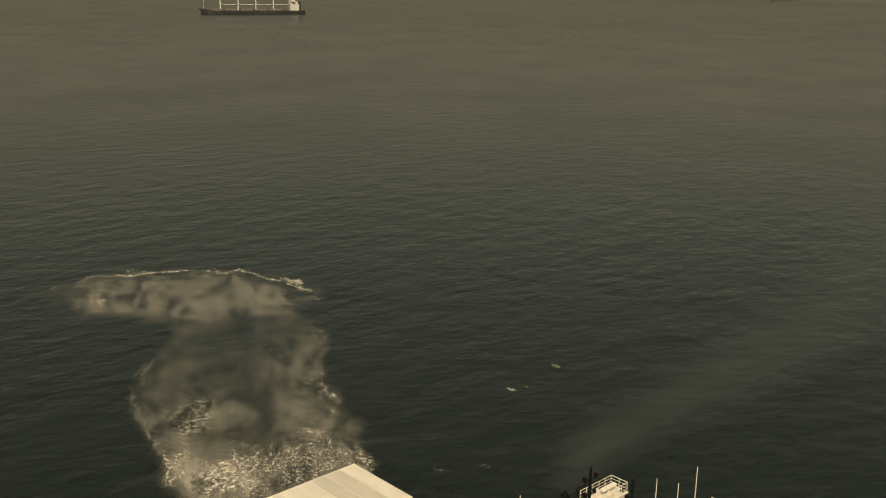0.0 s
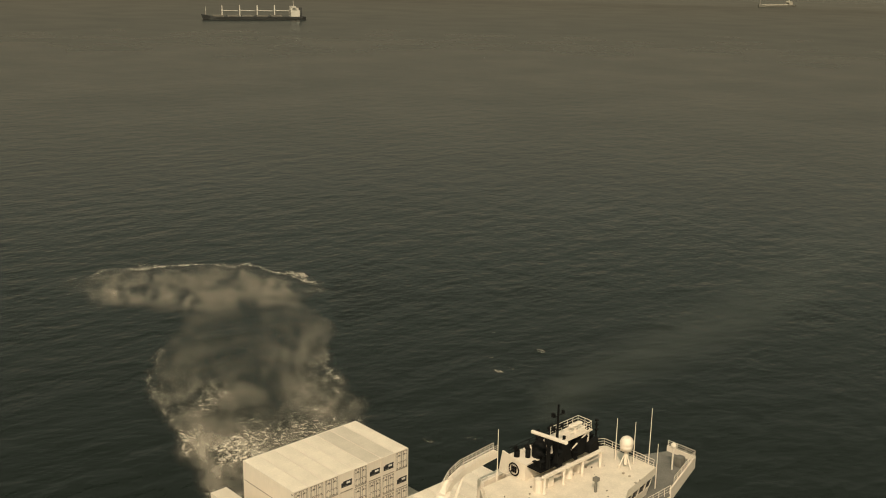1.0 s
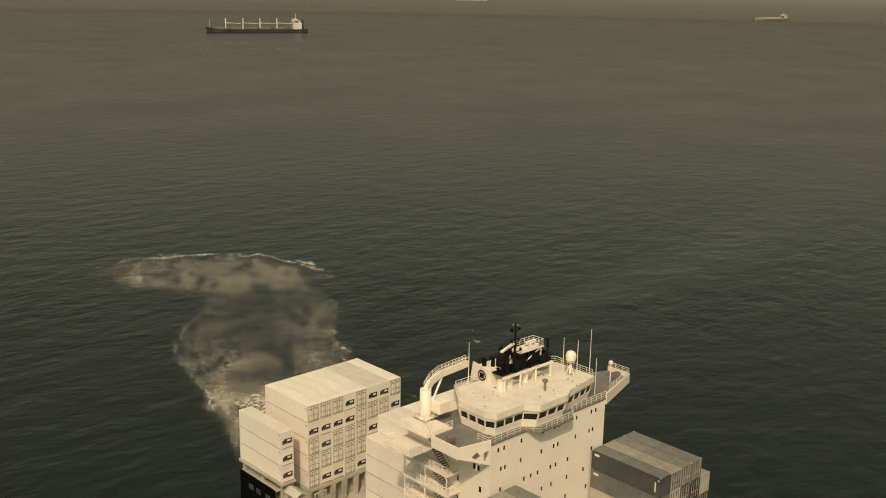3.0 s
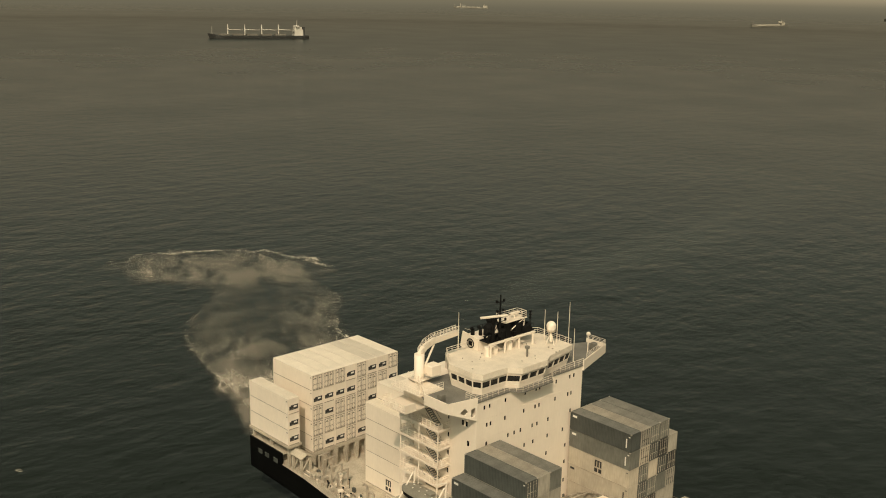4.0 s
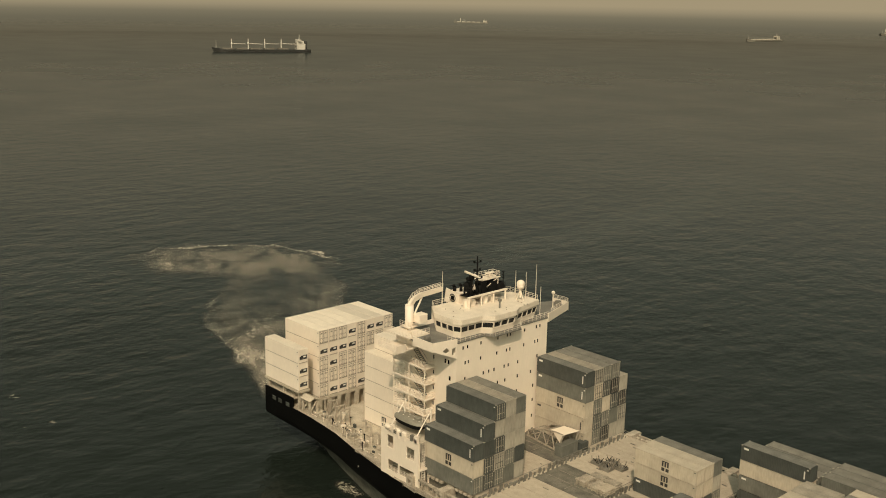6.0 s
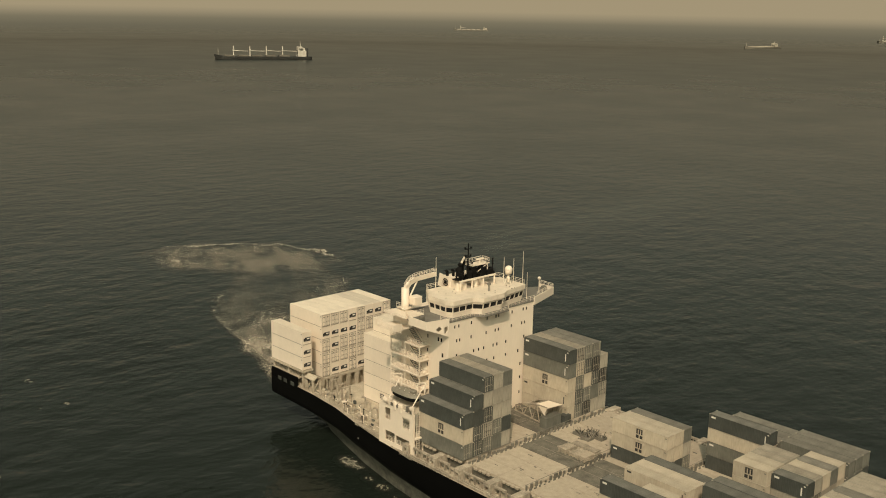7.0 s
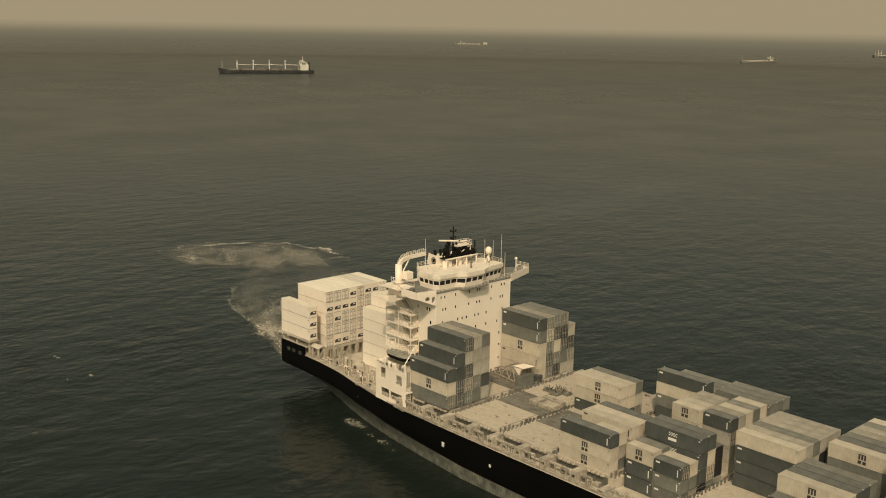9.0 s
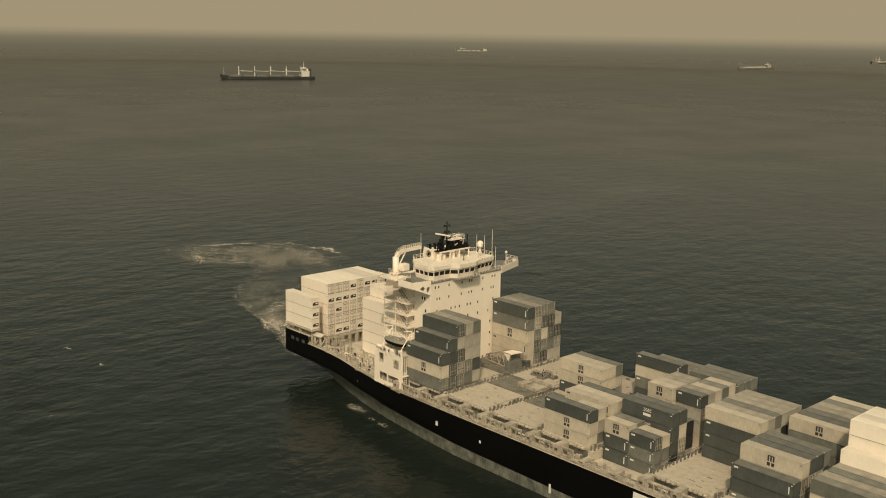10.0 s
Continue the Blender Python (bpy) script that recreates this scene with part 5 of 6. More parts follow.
def corrugated(bm, length, h):
    """Pressed steel side walls, a ribbed roof and plain ends, set back within the frame."""
    x0, x1, w = -length / 2 + 0.08, length / 2 - 0.08, W / 2 - 0.02
    n = int((x1 - x0) / 0.30)
    for s in (-1, 1):
        prev = None
        for i in range(n + 1):
            for dx, dep in ((0.0, 0.0), (0.07, 0.026), (0.15, 0.026), (0.22, 0.0)):
                x = x0 + i * (x1 - x0) / (n + 1) + dx
                cur = (bm.verts.new((x, s * (w - dep), 0.12)), bm.verts.new((x, s * (w - dep), h - 0.1)))
                if prev:
                    bm.faces.new((prev[0], cur[0], cur[1], prev[1]) if s < 0 else (cur[0], prev[0], prev[1], cur[1]))
                prev = cur
    box(bm, x0, -w + 0.06, 0.13, x1, w - 0.06, h - 0.06)


def roof_sheet(bm, length, h):
    x0, x1, w = -length / 2 + 0.08, length / 2 - 0.08, W / 2 - 0.02
    k = int(length / 0.6)
    prev = None
    for i in range(k + 1):
        x = x0 + (x1 - x0) * i / k
        for xx, z in ((x - 0.1, h - 0.035), (x + 0.1, h - 0.015)):
            cur = (bm.verts.new((min(max(xx, x0), x1), -w, z)), bm.verts.new((min(max(xx, x0), x1), w, z)))
            if prev:
                bm.faces.new((prev[0], cur[0], cur[1], prev[1]))
            prev = cur


def smooth_walls(bm, length, h):
    """The flush insulated walls of a refrigerated box."""
    box(bm, -length / 2 + 0.03, -W / 2 + 0.015, 0.12, length / 2 - 0.04, W / 2 - 0.015, h - 0.012, 0.02)


def frame_bars(bm, length, h):
    a, b = length / 2, W / 2
    for x in (-a, a):
        sx = 1 if x > 0 else -1
        for y in (-b, b):
            sy = 1 if y > 0 else -1
            box(bm, x - sx * 0.14, y - sy * 0.14, 0.18, x, y, h - 0.16)
            for z in (0, h - 0.12):
                box(bm, x - sx * 0.18, y - sy * 0.162, z, x + sx * 0.004, y + sy * 0.004, z + 0.12)
        box(bm, x - sx * 0.1, -b + 0.163, h - 0.13, x - sx * 0.004, b - 0.163, h - 0.01)
        box(bm, x - sx * 0.1, -b + 0.163, 0.0, x - sx * 0.004, b - 0.163, 0.16)
    for y in (-b, b):
        sy = 1 if y > 0 else -1
        box(bm, -a + 0.182, y - sy * 0.07, h - 0.08, a - 0.182, y - sy * 0.003, h - 0.004)
        box(bm, -a + 0.182, y - sy * 0.07, 0.02, a - 0.182, y - sy * 0.003, 0.15)


def container(kind, length, h, front, logo):
    """One box: front is 'doors', 'wall' or 'unit' on its forward end; logo puts a painted mark on its sides."""
    key = (kind, length, h, front, logo)
    if key in PROTO:
        return PROTO[key], True
    mat = KINDS[kind]
    feet = "twenty-foot" if length < 7 else "forty-foot"
    tail = {"doors": "shipping container, door bars showing", "wall": "shipping container", "unit": "refrigerated container with cooling unit"}[front]
    ob = thing("shipping_container", f"{WORDS[kind]} {feet} {tail}", "container", "containers on the ship")
    bm = bmesh.new()
    (smooth_walls if kind == "reefer" else corrugated)(bm, length, h)
    part("shell", bm, mat, ob)
    if kind == "reefer":
        bm = bmesh.new()
        box(bm, -length / 2 + 0.19, -W / 2 + 0.075, h - 0.011, length / 2 - 0.19, W / 2 - 0.075, h - 0.001)
        part("roof", bm, REEFROOF, ob)
        # shadow line between tiers, painted as a darker strip along the bottom rails
        bm = bmesh.new()
        for sy in (-1, 1):
            y0, y1 = sorted((sy * (W / 2 - 0.03), sy * (W / 2 + 0.006)))
            box(bm, -length / 2 + 0.19, y0, 0.0, length / 2 - 0.19, y1, 0.10)
        box(bm, length / 2 - 0.05, -W / 2 + 0.17, 0.0, length / 2 + 0.006, W / 2 - 0.17, 0.15)
        part("bottom_rail", bm, SILL, ob)
    else:
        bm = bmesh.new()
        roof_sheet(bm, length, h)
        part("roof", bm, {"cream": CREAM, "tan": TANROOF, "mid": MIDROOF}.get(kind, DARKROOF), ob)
    bm = bmesh.new()
    frame_bars(bm, length, h)
    part("corner_frame", bm, mat, ob)
    a, b = length / 2, W / 2
    if kind in ("dark", "black", "mid"):
        # paler castings at the upper corners
        for x in (-a, a):
            for y in (-b, b):
                bm = bmesh.new()
                sx, sy = math.copysign(1, x), math.copysign(1, y)
                xa, xb = sorted((x - sx * 0.24, x + sx * 0.008))
                ya, yb = sorted((y - sy * 0.18, y + sy * 0.008))
                box(bm, xa, ya, h - 0.125, xb, yb, h + 0.008)
                part("corner_casting", bm, ROD, ob)
    if front == "doors":
        for s in (-1, 1):
            bm = bmesh.new()
            y0, y1 = sorted((s * 0.02, s * (b - 0.15)))
            box(bm, a - 0.07, y0, 0.18, a - 0.03, y1, h - 0.14)
            for z in (0.5, h * 0.36, h * 0.62):
                box(bm, a - 0.031, y0 + 0.08, z, a - 0.022, y1 - 0.08, z + h * 0.2)
            leaf = part("door", bm, mat, ob)
            if kind == "reefer":
                bm = bmesh.new()
                for ya, yb, za, zb in ((y0, y0 + 0.05, 0.18, h - 0.14), (y1 - 0.05, y1, 0.18, h - 0.14), (y0 + 0.05, y1 - 0.05, 0.18, 0.24), (y0 + 0.05, y1 - 0.05, h - 0.2, h - 0.14)):
                    box(bm, a - 0.032, ya, za, a - 0.018, yb, zb)
                part("gasket", bm, GASKET, leaf)
                bm = bmesh.new()
                box(bm, a - 0.030, s * 0.5 - 0.16, h * 0.72, a - 0.016, s * 0.5 + 0.16, h * 0.80)
                part("placard", bm, GASKET, leaf)
            for y in (s * 0.32, s * 0.84):
                bm = bmesh.new()
                rod(bm, (a + 0.0, y, 0.15), (a + 0.0, y, h - 0.13), 0.022 if kind == "reefer" else 0.034, 6)
                for z in (0.3, 0.95, h - 0.8, h - 0.35):
                    box(bm, a - 0.03, y - 0.09, z, a + 0.02, y + 0.09, z + 0.09)
                box(bm, a - 0.01, min(y, y - s * 0.38), 1.15, a + 0.03, max(y, y - s * 0.38), 1.22)
                part("locking_bar", bm, GASKET if kind == "reefer" else RUBBER if kind in ("cream", "tan") else ROD, leaf)
    elif front == "unit":
        bm = bmesh.new()
        box(bm, a - 0.10, -b + 0.2, 0.2, a - 0.035, b - 0.2, h - 0.16)
        box(bm, a - 0.034, -b + 0.25, h * 0.56, a - 0.01, b - 0.25, h - 0.2)
        unit = part("cooling_unit", bm, mat, ob)
        bm = bmesh.new()
        box(bm, a - 0.034, -0.86, h * 0.26, a + 0.006, 0.92, h * 0.50)
        box(bm, a - 0.034, -0.55, h * 0.501, a + 0.005, 0.98, h * 0.565)
        part("grille", bm, RUBBER, unit, "black grille and fan")
        bm = bmesh.new()
        box(bm, a + 0.007, 0.02, h * 0.40, a + 0.03, 0.66, h * 0.50)
        part("control_box", bm, MARK, unit)
        bm = bmesh.new()
        box(bm, a + 0.007, -0.60, h * 0.30, a + 0.02, 0.10, h * 0.325)
        part("cable_tray", bm, STEEL, unit)
    else:
        bm = bmesh.new()
        n, y0, step = 8, -b + 0.16, (W - 0.32) / 8
        line = []
        for i in range(n):
            y = y0 + i * step
            line += [(a - 0.075, y), (a - 0.035, y + step * 0.12), (a - 0.035, y + step * 0.6), (a - 0.075, y + step * 0.75)]
        prism(bm, [(a - 0.085, y0)] + line + [(a - 0.085, y0 + n * step)], 0.17, h - 0.135)
        part("front_wall", bm, mat, ob)
    y = -(b - 0.012)
    if logo:
        ink = MARK if kind in ("dark", "black", "mid") else RUBBER
        c = 0.0 if length > 7 else -0.2
        if logo == "m":
            bm = bmesh.new()
            for dx in (-0.52, 0.0, 0.52):
                box(bm, c + dx - 0.15, y - 0.012, h * 0.46, c + dx + 0.15, y + 0.012, h * 0.78)
            box(bm, c - 0.67, y - 0.012, h * 0.78, c + 0.67, y + 0.012, h * 0.84)
            part("painted_mark", bm, ink, ob)
            for dx in (-0.42, 0.42):
                bm = bmesh.new()
                box(bm, c + dx - 0.3, y - 0.012, h * 0.16, c + dx + 0.3, y + 0.012, h * 0.38)
                part("painted_mark", bm, ink, ob)
        elif logo == "dots":
            for r in range(3):
                for i in range(3 - r % 2 + 1):
                    bm = bmesh.new()
                    box(bm, c - 0.8 + i * 0.5 + (r % 2) * 0.25, y - 0.012, h * 0.6 + r * 0.24, c - 0.5 + i * 0.5 + (r % 2) * 0.25, y + 0.012, h * 0.6 + r * 0.24 + 0.14)
                    part("painted_dot", bm, ink, ob)
            bm = bmesh.new()
            box(bm, c - 0.9, y - 0.012, h * 0.28, c + 0.9, y + 0.012, h * 0.46)
            part("painted_mark", bm, ink, ob)
        else:
            bm = bmesh.new()
            box(bm, -a + 0.5, y - 0.012, h * 0.74, -a + 1.35, y + 0.012, h * 0.86)
            part("painted_mark", bm, ink, ob)
            bm = bmesh.new()
            box(bm, a - 1.0, y - 0.012, h * 0.2, a - 0.80, y + 0.012, h * 0.7)
            part("painted_mark", bm, ink, ob)
    bm = bmesh.new()
    ink = MARK if kind in ("dark", "black", "mid") else STEEL
    box(bm, a - 0.55, y - 0.011, h * 0.80, a - 0.25, y + 0.011, h * 0.86)
    part("number_bar", bm, ink, ob)
    PROTO[key] = ob
    return ob, False


def put(kind, x0, y0, z, length=12.19, h=2.9, front="wall", logo=""):
    """Sets a box with its after starboard lower corner at the place given."""
    ob, again = container(kind, length, h, front, logo)
    m = pose(x0 + length / 2, y0 + W / 2, z)
    if again:
        copy_thing(ob, m)
    else:
        ob.matrix_world = m


LETTER = {"r": "reefer", "c": "cream", "t": "tan", "m": "mid", "d": "dark", "k": "black"}


def stack(x0, y0, z, spec, length=12.19, h=2.9, pitch=2.5, gap=0.045):
    """Columns from starboard to port, each a word from the lowest box up: colour letter, then * doors, + unit, ! big mark, ^ dots, ' small mark."""
    for c, col in enumerate(spec.split()):
        tier = 0
        i = 0
        while i < len(col):
            k = LETTER.get(col[i])
            flags = ""
            i += 1
            while i < len(col) and col[i] in "*+!^'":
                flags += col[i]
                i += 1
            if k:
                put(k, x0, y0 + c * pitch, z + tier * (h + gap), length, h, "doors" if "*" in flags else "unit" if "+" in flags else "wall", "m" if "!" in flags else "dots" if "^" in flags else "line" if "'" in flags else "")
            tier += 1


# after stack of white reefers, lowest first
stack(-12.19, -10.0, 11.3, "r*r*r*r+r* r+r*r+r+r* r+r*r*r+r* r*r*r*r+r+ r+r*r*r*r* r*r*r+r*r+ r*r*r*r*r+ r*r*r*r+r*")
stack(-12.1, -15.3, 14.15, "r+r+r+")
# white block behind the tower
stack(13.0, -8.3, 10.1, "r!rrrr rrrrrr rrrrrr rrrrrr rrrrrr rrrrrr rrrrrr rrrrrr")
# first bay before the tower
stack(42.4, -18.45, 12.55, "m*c!d' d*d*d'd' m*t*d*t'd* m'm*ttt' tdttm'", h=2.93)
stack(41.9, 10.9, 12.1, "cc'c!m'd' m*d*m*c*t* k*m*cd*m* tm'd*k*m* tt*k*t", h=2.96)
# bay with three boxes by the port side
stack(70.7, 4.1, 12.25, "d'c!c! dcc m*tm", h=2.59)
# fourth bay
stack(84.9, -17.2, 11.9, "c!c!d'", h=2.59)
stack(90.9, -14.5, 11.9, "mtc", length=6.06, h=2.5)
stack(84.9, -10.8, 11.9, "dtc' dtc tdd", h=2.59, pitch=2.5)
stack(84.9, 13.6, 12.25, "dm'cd'", h=2.59)
stack(85.2, 16.2, 12.25, "dmm mtm ttm", h=2.74)
# fifth bay, two rows of short boxes on its port half
stack(99.1, -15.2, 9.95, "d'd'c! mdm", length=6.06, h=2.84)
stack(105.2, -15.2, 9.95, "m'm'd*' tmc", length=6.06, h=2.57)
stack(99.1, -9.8, 9.95, "kdd^d^ mc*cd' tkk", h=2.86)
stack(99.1, -1.3, 12.5, "ttcc! mttc mttt dmtt", length=6.06, h=2.62)
stack(105.2, -0.1, 12.25, "ctt*d' tdm*t t*dtc mdtm tmcc", length=6.06, h=2.6)
stack(99.0, 13.7, 12.25, "ddmm tdmm mtdm", h=2.45)
# sixth and seventh bays
stack(114.4, -3.6, 12.25, "dd'd'c mtdt ddtm dtkt mttt' mttt", h=2.58)
stack(127.7, -15.0, 10.7, "m'dd'", h=2.59)
stack(127.7, -12.4, 12.8, "t*t*c! m*c*d' dtd dd'm", h=2.9)
stack(127.9, 4.3, 12.25, "cmmc! dmtd mtdm ttmt mmtt dmmm tmdc", h=2.57)
# white boxes of the eighth bay
stack(142.1, -3.5, 10.95, "rrrr", h=2.88)
stack(142.1, -0.95, 10.2, "rrrrrr rrrrrr rrrrrr rrrrrr", h=2.85)
stack(142.1, -13.6, 12.25, "tcm dmt mdd tmt", h=2.59)


# ---- loose gear on the empty hatches ----
def build_cradle():
    ob = thing("lattice_cradle", "white steel lattice cradle lying on the hatch cover", "cradle", at=(48.8, 8.4, 12.2), rz=-8)
    for y in (-1.9, 1.9):
        bm = bmesh.new()
        rod(bm, (-5.2, y, 0.2), (4.2, y, 0.2), 0.18, 6)
        crown = [Vector((-5.0, y, 1.3)), Vector((-2.4, y, 2.5)), Vector((0.4, y, 3.3)), Vector((2.8, y, 3.8)), Vector((4.9, y, 3.9))]
        for a, b in zip(crown, crown[1:]):
            rod(bm, a, b, 0.16, 6)
        rod(bm, (-5.0, y, 0.2), (-5.0, y, 1.3), 0.14, 6)
        rod(bm, (4.9, y, 3.9), (3.6, y, 0.2), 0.18, 6)
        for x0, x1, z1 in ((-5.0, -3.7, 1.9), (-2.4, -3.7, 1.9), (-2.4, -1.0, 2.9), (0.4, -1.0, 2.9), (0.4, 1.6, 3.5), (2.6, 1.6, 3.5), (2.6, 3.9, 3.8)):
            rod(bm, (x0, y, 0.25), (x1, y, z1), 0.11, 5)
        part("side_truss", bm, EDGE, ob)
    for x, z in ((-5.0, 1.3), (-2.4, 2.5), (0.4, 3.3), (3.6, 0.2), (-5.0, 0.2)):
        bm = bmesh.new()
        rod(bm, (x, -1.9, z), (x, 1.9, z), 0.1, 5)
        part("cross_bar", bm, EDGE, ob)
    bm = bmesh.new()
    slab(bm, [(1.0, -1.95, 3.5), (4.95, -1.95, 3.98), (4.95, 1.95, 3.98), (1.0, 1.95, 3.5)], 0.12)
    part("top_plate", bm, WHITE, ob)
    bm = bmesh.new()
    slab(bm, [(2.4, -2.1, 3.6), (4.2, -2.1, 2.2), (4.9, -2.1, 3.9)], 0.08)
    part("gusset", bm, WHITE, ob)
    second = thing("gear_box", "small dark steel gear box on the hatch", "box", at=(54.0, 10.6, 12.2))
    bm = bmesh.new()
    box(bm, -0.8, -1.0, 0, 0.8, 1.0, 1.6, 0.06)
    part("case", bm, DARK, second)
    box_ob = thing("gear_box", "dull grey steel gear box on the hatch", "box", at=(53.4, 6.9, 12.2))
    bm = bmesh.new()
    box(bm, -1.0, -2.2, 0, 0.9, 2.2, 2.1, 0.06)
    part("case", bm, MID, box_ob)
    bm = bmesh.new()
    box(bm, -1.04, -2.24, 2.1, 0.94, 2.24, 2.2)
    part("lid", bm, MID, box_ob)


def build_pile():
    rnd = random.Random(21)
    for i, (x, y) in enumerate(((63.7, 0.0), (66.1, 0.2), (68.3, -0.1), (64.6, 2.6), (67.6, 2.5))):
        ob = thing("dunnage_stack", "stack of pale dunnage frames on the hatch cover", "dunnage", "dunnage on the hatch", at=(x, y, 12.2), rz=rnd.uniform(-3, 3))
        half_l, half_w = (1.05, 1.5) if i < 3 else (1.4, 0.85)
        for k in range(3 if i != 1 else 2):
            bm = bmesh.new()
            for j in range(5):
                yy = -half_w + j * half_w * 0.4
                box(bm, -half_l + rnd.uniform(-0.1, 0.1), yy, k * 0.36 + 0.14, half_l + rnd.uniform(-0.1, 0.1), yy + half_w * 0.33, k * 0.36 + 0.32)
            for xx in (-0.8, 0.0, 0.8):
                box(bm, xx - 0.1, -half_w, k * 0.36, xx + 0.1, half_w, k * 0.36 + 0.139)
            part("frame_layer", bm, rnd.choice((EDGE, EDGE, HATCH)), ob)
    for x, y in ((60.0, 7.9), (61.8, 9.8), (62.6, 7.2), (64.2, 9.2)):
        ob = thing("lashing_rod_rack", "dark rack bristling with lashing rods", "rack", "lashing racks", at=(x, y, 12.2))
        bm = bmesh.new()
        box(bm, -1.0, -0.9, 0.0, 1.0, 0.9, 0.5, 0.04)
        part("crate", bm, STEEL, ob)
        for i in range(22):
            a = (rnd.uniform(-0.9, 0.9), rnd.uniform(-0.8, 0.8), 0.3)
            bm = bmesh.new()
            rod(bm, a, (a[0] + rnd.uniform(-0.6, 0.6), a[1] + rnd.uniform(-0.6, 0.6), rnd.uniform(0.7, 1.5)), 0.05, 4)
            part("lashing_rod", bm, rnd.choice((SOOT, STEEL, EDGE)), ob)


build_cradle()
build_pile()


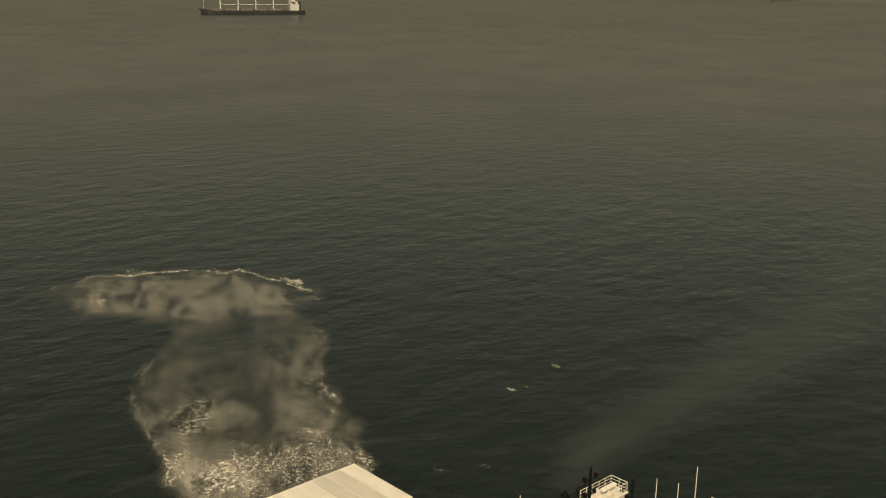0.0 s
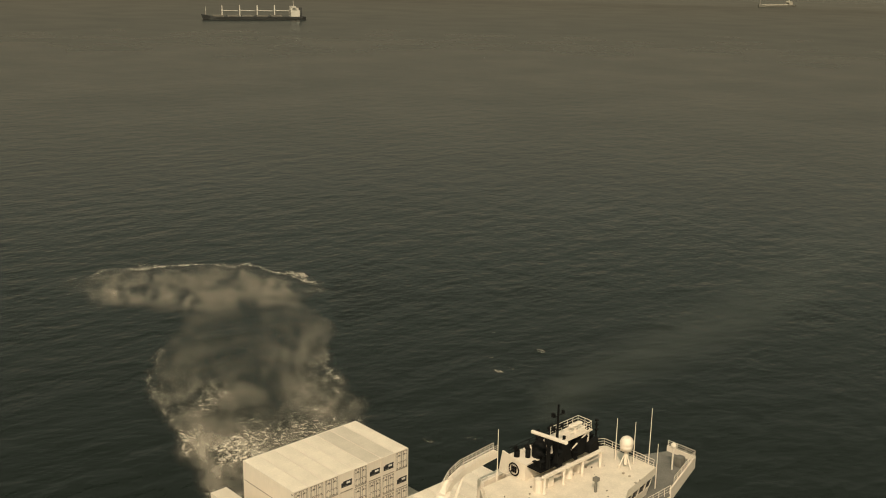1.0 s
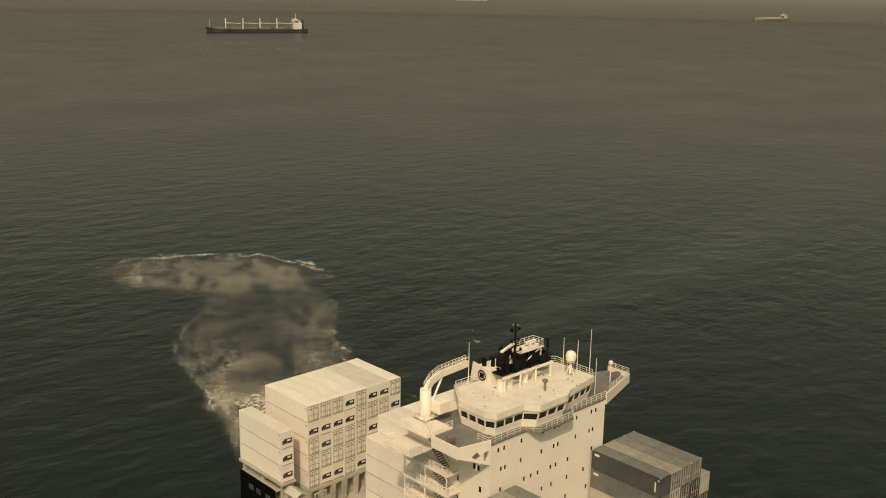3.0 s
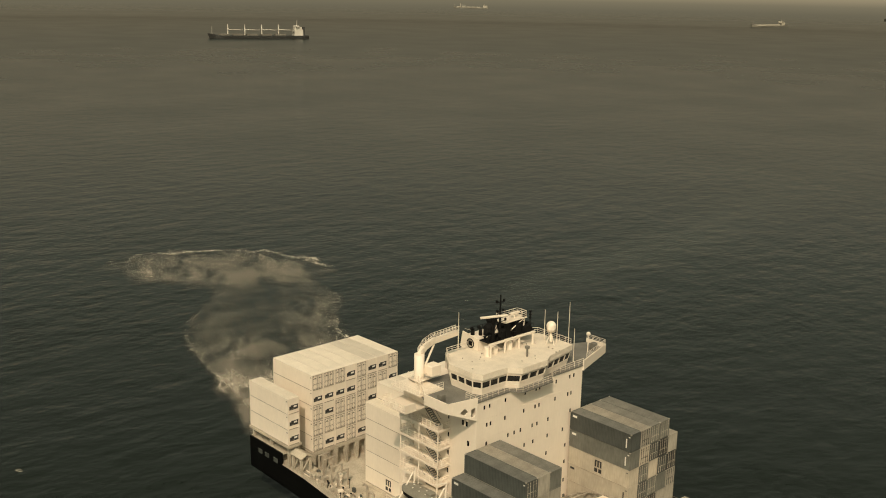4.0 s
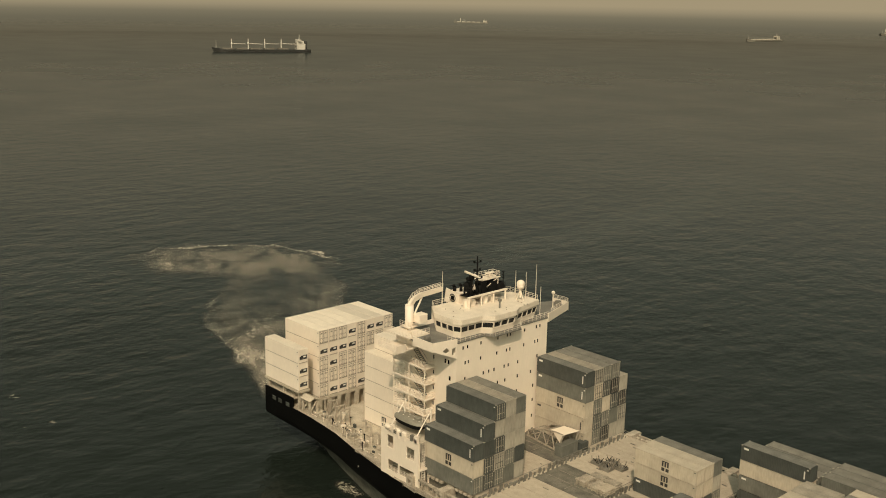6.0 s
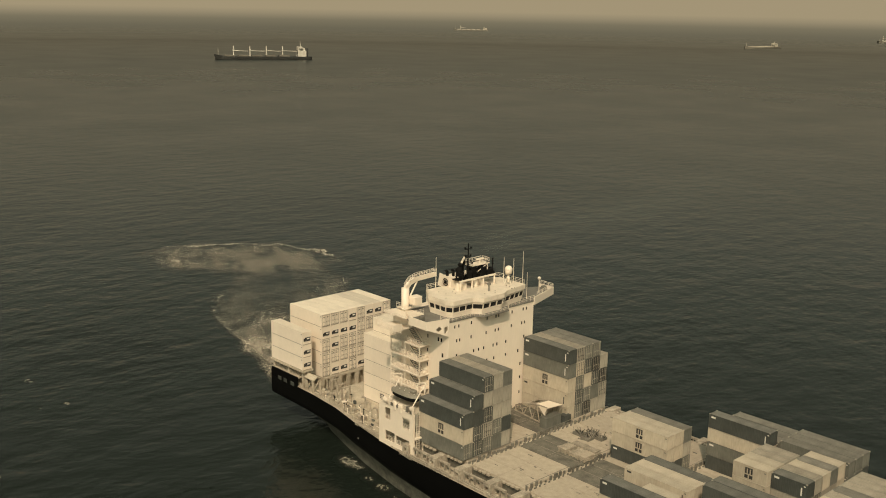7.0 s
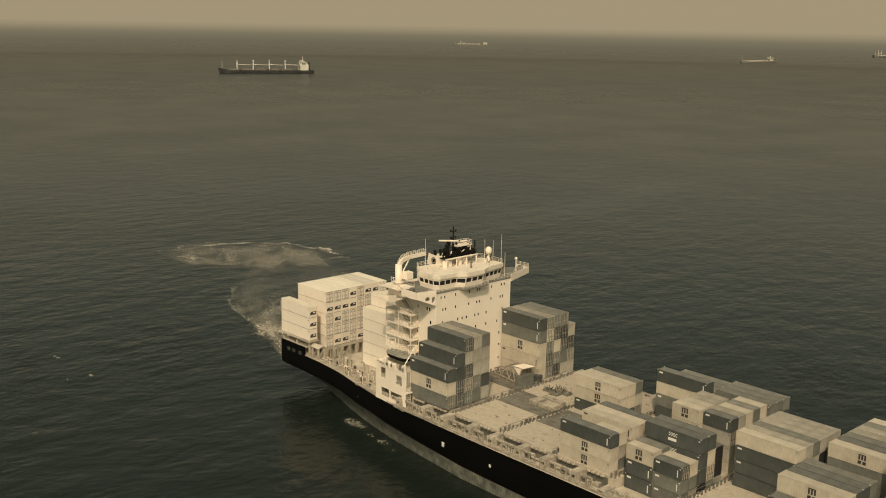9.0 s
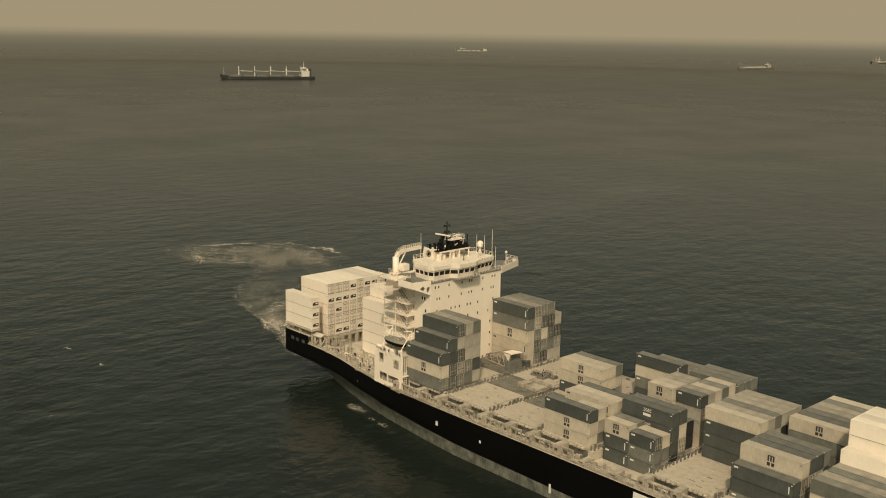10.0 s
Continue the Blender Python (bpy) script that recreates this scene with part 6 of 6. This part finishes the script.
# ---- ships at anchor far off ----
def far_ship(length, at, heading, cranes, label, boxy=False, name="bulk_carrier"):
    ob = thing(name, label, "ship", "ships at anchor", at, heading)
    L, B, D = length, length * 0.16, length * (0.026 if boxy else 0.030)
    bm = bmesh.new()
    prof = [(-0.5, 0.86, 0.0), (-0.47, 1.0, 0.0), (-0.3, 1.0, 0.0), (0.36, 1.0, 0.0), (0.42, 0.8, 0.03), (0.46, 0.5, 0.06), (0.5, 0.04, 0.085)]
    prev = None
    for u, w, up in prof:
        x, hb = u * L, w * B / 2
        top = D + (up * L * 0.25 if u > 0.38 else 0)
        cur = [bm.verts.new((x - (0.02 * L if u > 0.45 else 0), -hb * 0.9, -1)), bm.verts.new((x, -hb, top)), bm.verts.new((x, hb, top)), bm.verts.new((x - (0.02 * L if u > 0.45 else 0), hb * 0.9, -1))]
        if prev:
            for i in range(3):
                bm.faces.new((prev[i], cur[i], cur[i + 1], prev[i + 1]))
        else:
            bm.faces.new(cur)
        prev = cur
    bm.faces.new(prev[::-1])
    bmesh.ops.recalc_face_normals(bm, faces=bm.faces)
    # boxy ships take the colours with haze painted in
    part("hull", bm, HAZEHULL if boxy else FARHULL, ob)
    for i in range(5):
        bm = bmesh.new()
        x = (-0.27 + i * 0.14) * L
        box(bm, x, -B * 0.32, D, x + 0.105 * L, B * 0.32, D + 2.2)
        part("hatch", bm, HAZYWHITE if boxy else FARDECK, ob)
    bm = bmesh.new()
    hx = -0.44 * L
    H = L * (0.62 if boxy else 1.0)
    W = B * (0.6 if boxy else 1.0)
    box(bm, hx, -W * 0.42, D, hx + 0.085 * L, W * 0.42, D + H * 0.060)
    box(bm, hx + 0.01 * L, -W * 0.34, D + H * 0.060, hx + 0.08 * L, W * 0.34, D + H * 0.082)
    box(bm, hx + 0.04 * L, -W * 0.5, D + H * 0.082, hx + 0.075 * L, W * 0.5, D + H * 0.098)
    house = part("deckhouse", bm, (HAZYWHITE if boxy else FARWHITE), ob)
    for z in (0.2, 0.45, 0.7, 0.95):
        bm = bmesh.new()
        box(bm, hx + 0.0855 * L, -W * 0.33, D + H * 0.058 * z, hx + 0.086 * L, W * 0.33, D + H * 0.058 * z + 0.9)
        part("window_row", bm, GLASS, house)
    bm = bmesh.new()
    box(bm, hx - 0.03 * L, -2.4, D, hx - 0.004 * L, 2.4, D + H * 0.085, 0.5)
    part("funnel", bm, HAZYWHITE if boxy else FARHULL, ob)
    bm = bmesh.new()
    rod(bm, (hx + 0.05 * L, 0, D + H * 0.098), (hx + 0.05 * L, 0, D + H * 0.15), 0.6, 6, 0.3)
    rod(bm, (hx + 0.05 * L, -2.5, D + H * 0.13), (hx + 0.05 * L, 2.5, D + H * 0.13), 0.3, 4)
    part("mast", bm, (HAZYWHITE if boxy else FARWHITE), ob)
    for i in range(cranes):
        x = (0.30 - i * 0.168) * L
        bm = bmesh.new()
        rod(bm, (x, 0, D), (x, 0, D + L * 0.105), 1.15, 8, 0.9)
        box(bm, x - 1.3, -1.3, D + L * 0.050, x + 1.3, 1.3, D + L * 0.066, 0.3)
        post = part("crane_post", bm, (HAZYWHITE if boxy else FARWHITE), ob)
        bm = bmesh.new()
        rod(bm, (x - 1, 0, D + L * 0.056), (x - 0.148 * L, 0, D + L * 0.051), 0.6, 6, 0.45)
        part("crane_jib", bm, FARWHITE, post)
    bm = bmesh.new()
    rod(bm, (0.455 * L, 0, D), (0.455 * L, 0, D + L * 0.09), 0.4, 6, 0.2)
    part("foremast", bm, (HAZYWHITE if boxy else FARWHITE), ob)
    return ob


far_ship(170, (-1389, 884, SEA_Z), math.degrees(math.atan2(-150, -68)), 4, "dark-hulled bulk carrier with four white deck cranes at anchor")
far_ship(158, (-1347, 2467, SEA_Z), math.degrees(math.atan2(-1, -0.05)), 0, "small pale tanker at anchor in the haze", True, name="tanker")
far_ship(190, (-1495, 3570, SEA_Z), math.degrees(math.atan2(-1, 0.1)), 2, "hazy cargo ship with cranes at anchor far off", True, name="cargo_ship")
far_ship(150, (-3120, 3085, SEA_Z), math.degrees(math.atan2(-1, -1)), 1, "faint cargo ship near the horizon", True, name="cargo_ship")


# ---- motion ----
def motions():
    walk(flecks, [(0.0, pose(0, 0, SEA_Z + 0.06)), (10.0, pose(3.0, -14.5, SEA_Z + 0.06))])
    for ob, z in ((milk, SEA_Z + 0.18), (lace, SEA_Z + 0.36)):
        walk(ob, [(0.0, pose(0, 0, z)), (5.0, pose(9.4, -4.6, z)), (10.0, pose(18.6, -8.6, z))])
    # the radar scanner turns at 140 degrees a second
    walk(radar, [(0.5 * k, pose(35.6, -1.1, 43.9, 0, 0, -37.3 + 140 * (0.5 * k - 2.6))) for k in range(21)])
    walk(outfall, [(0.0, pose(-9.0, 3.6, SEA_Z + 0.07)), (10.0, pose(4.5, -1.8, SEA_Z + 0.07))])
    # the open water slides past the slowly swinging ship
    walk(water, [(0.0, pose(MIDX - 1.5, MIDY + 10.0, SEA_Z)), (10.0, pose(MIDX + 1.5, MIDY - 10.0, SEA_Z))])
    for ob, z, v in ((smoke_low, 44.0, 0.9), (smoke_high, 46.5, 1.2)):
        walk(ob, [(0.0, pose(0, 0, z)), (10.0, pose(1.5, 10 * v, z))])


motions()
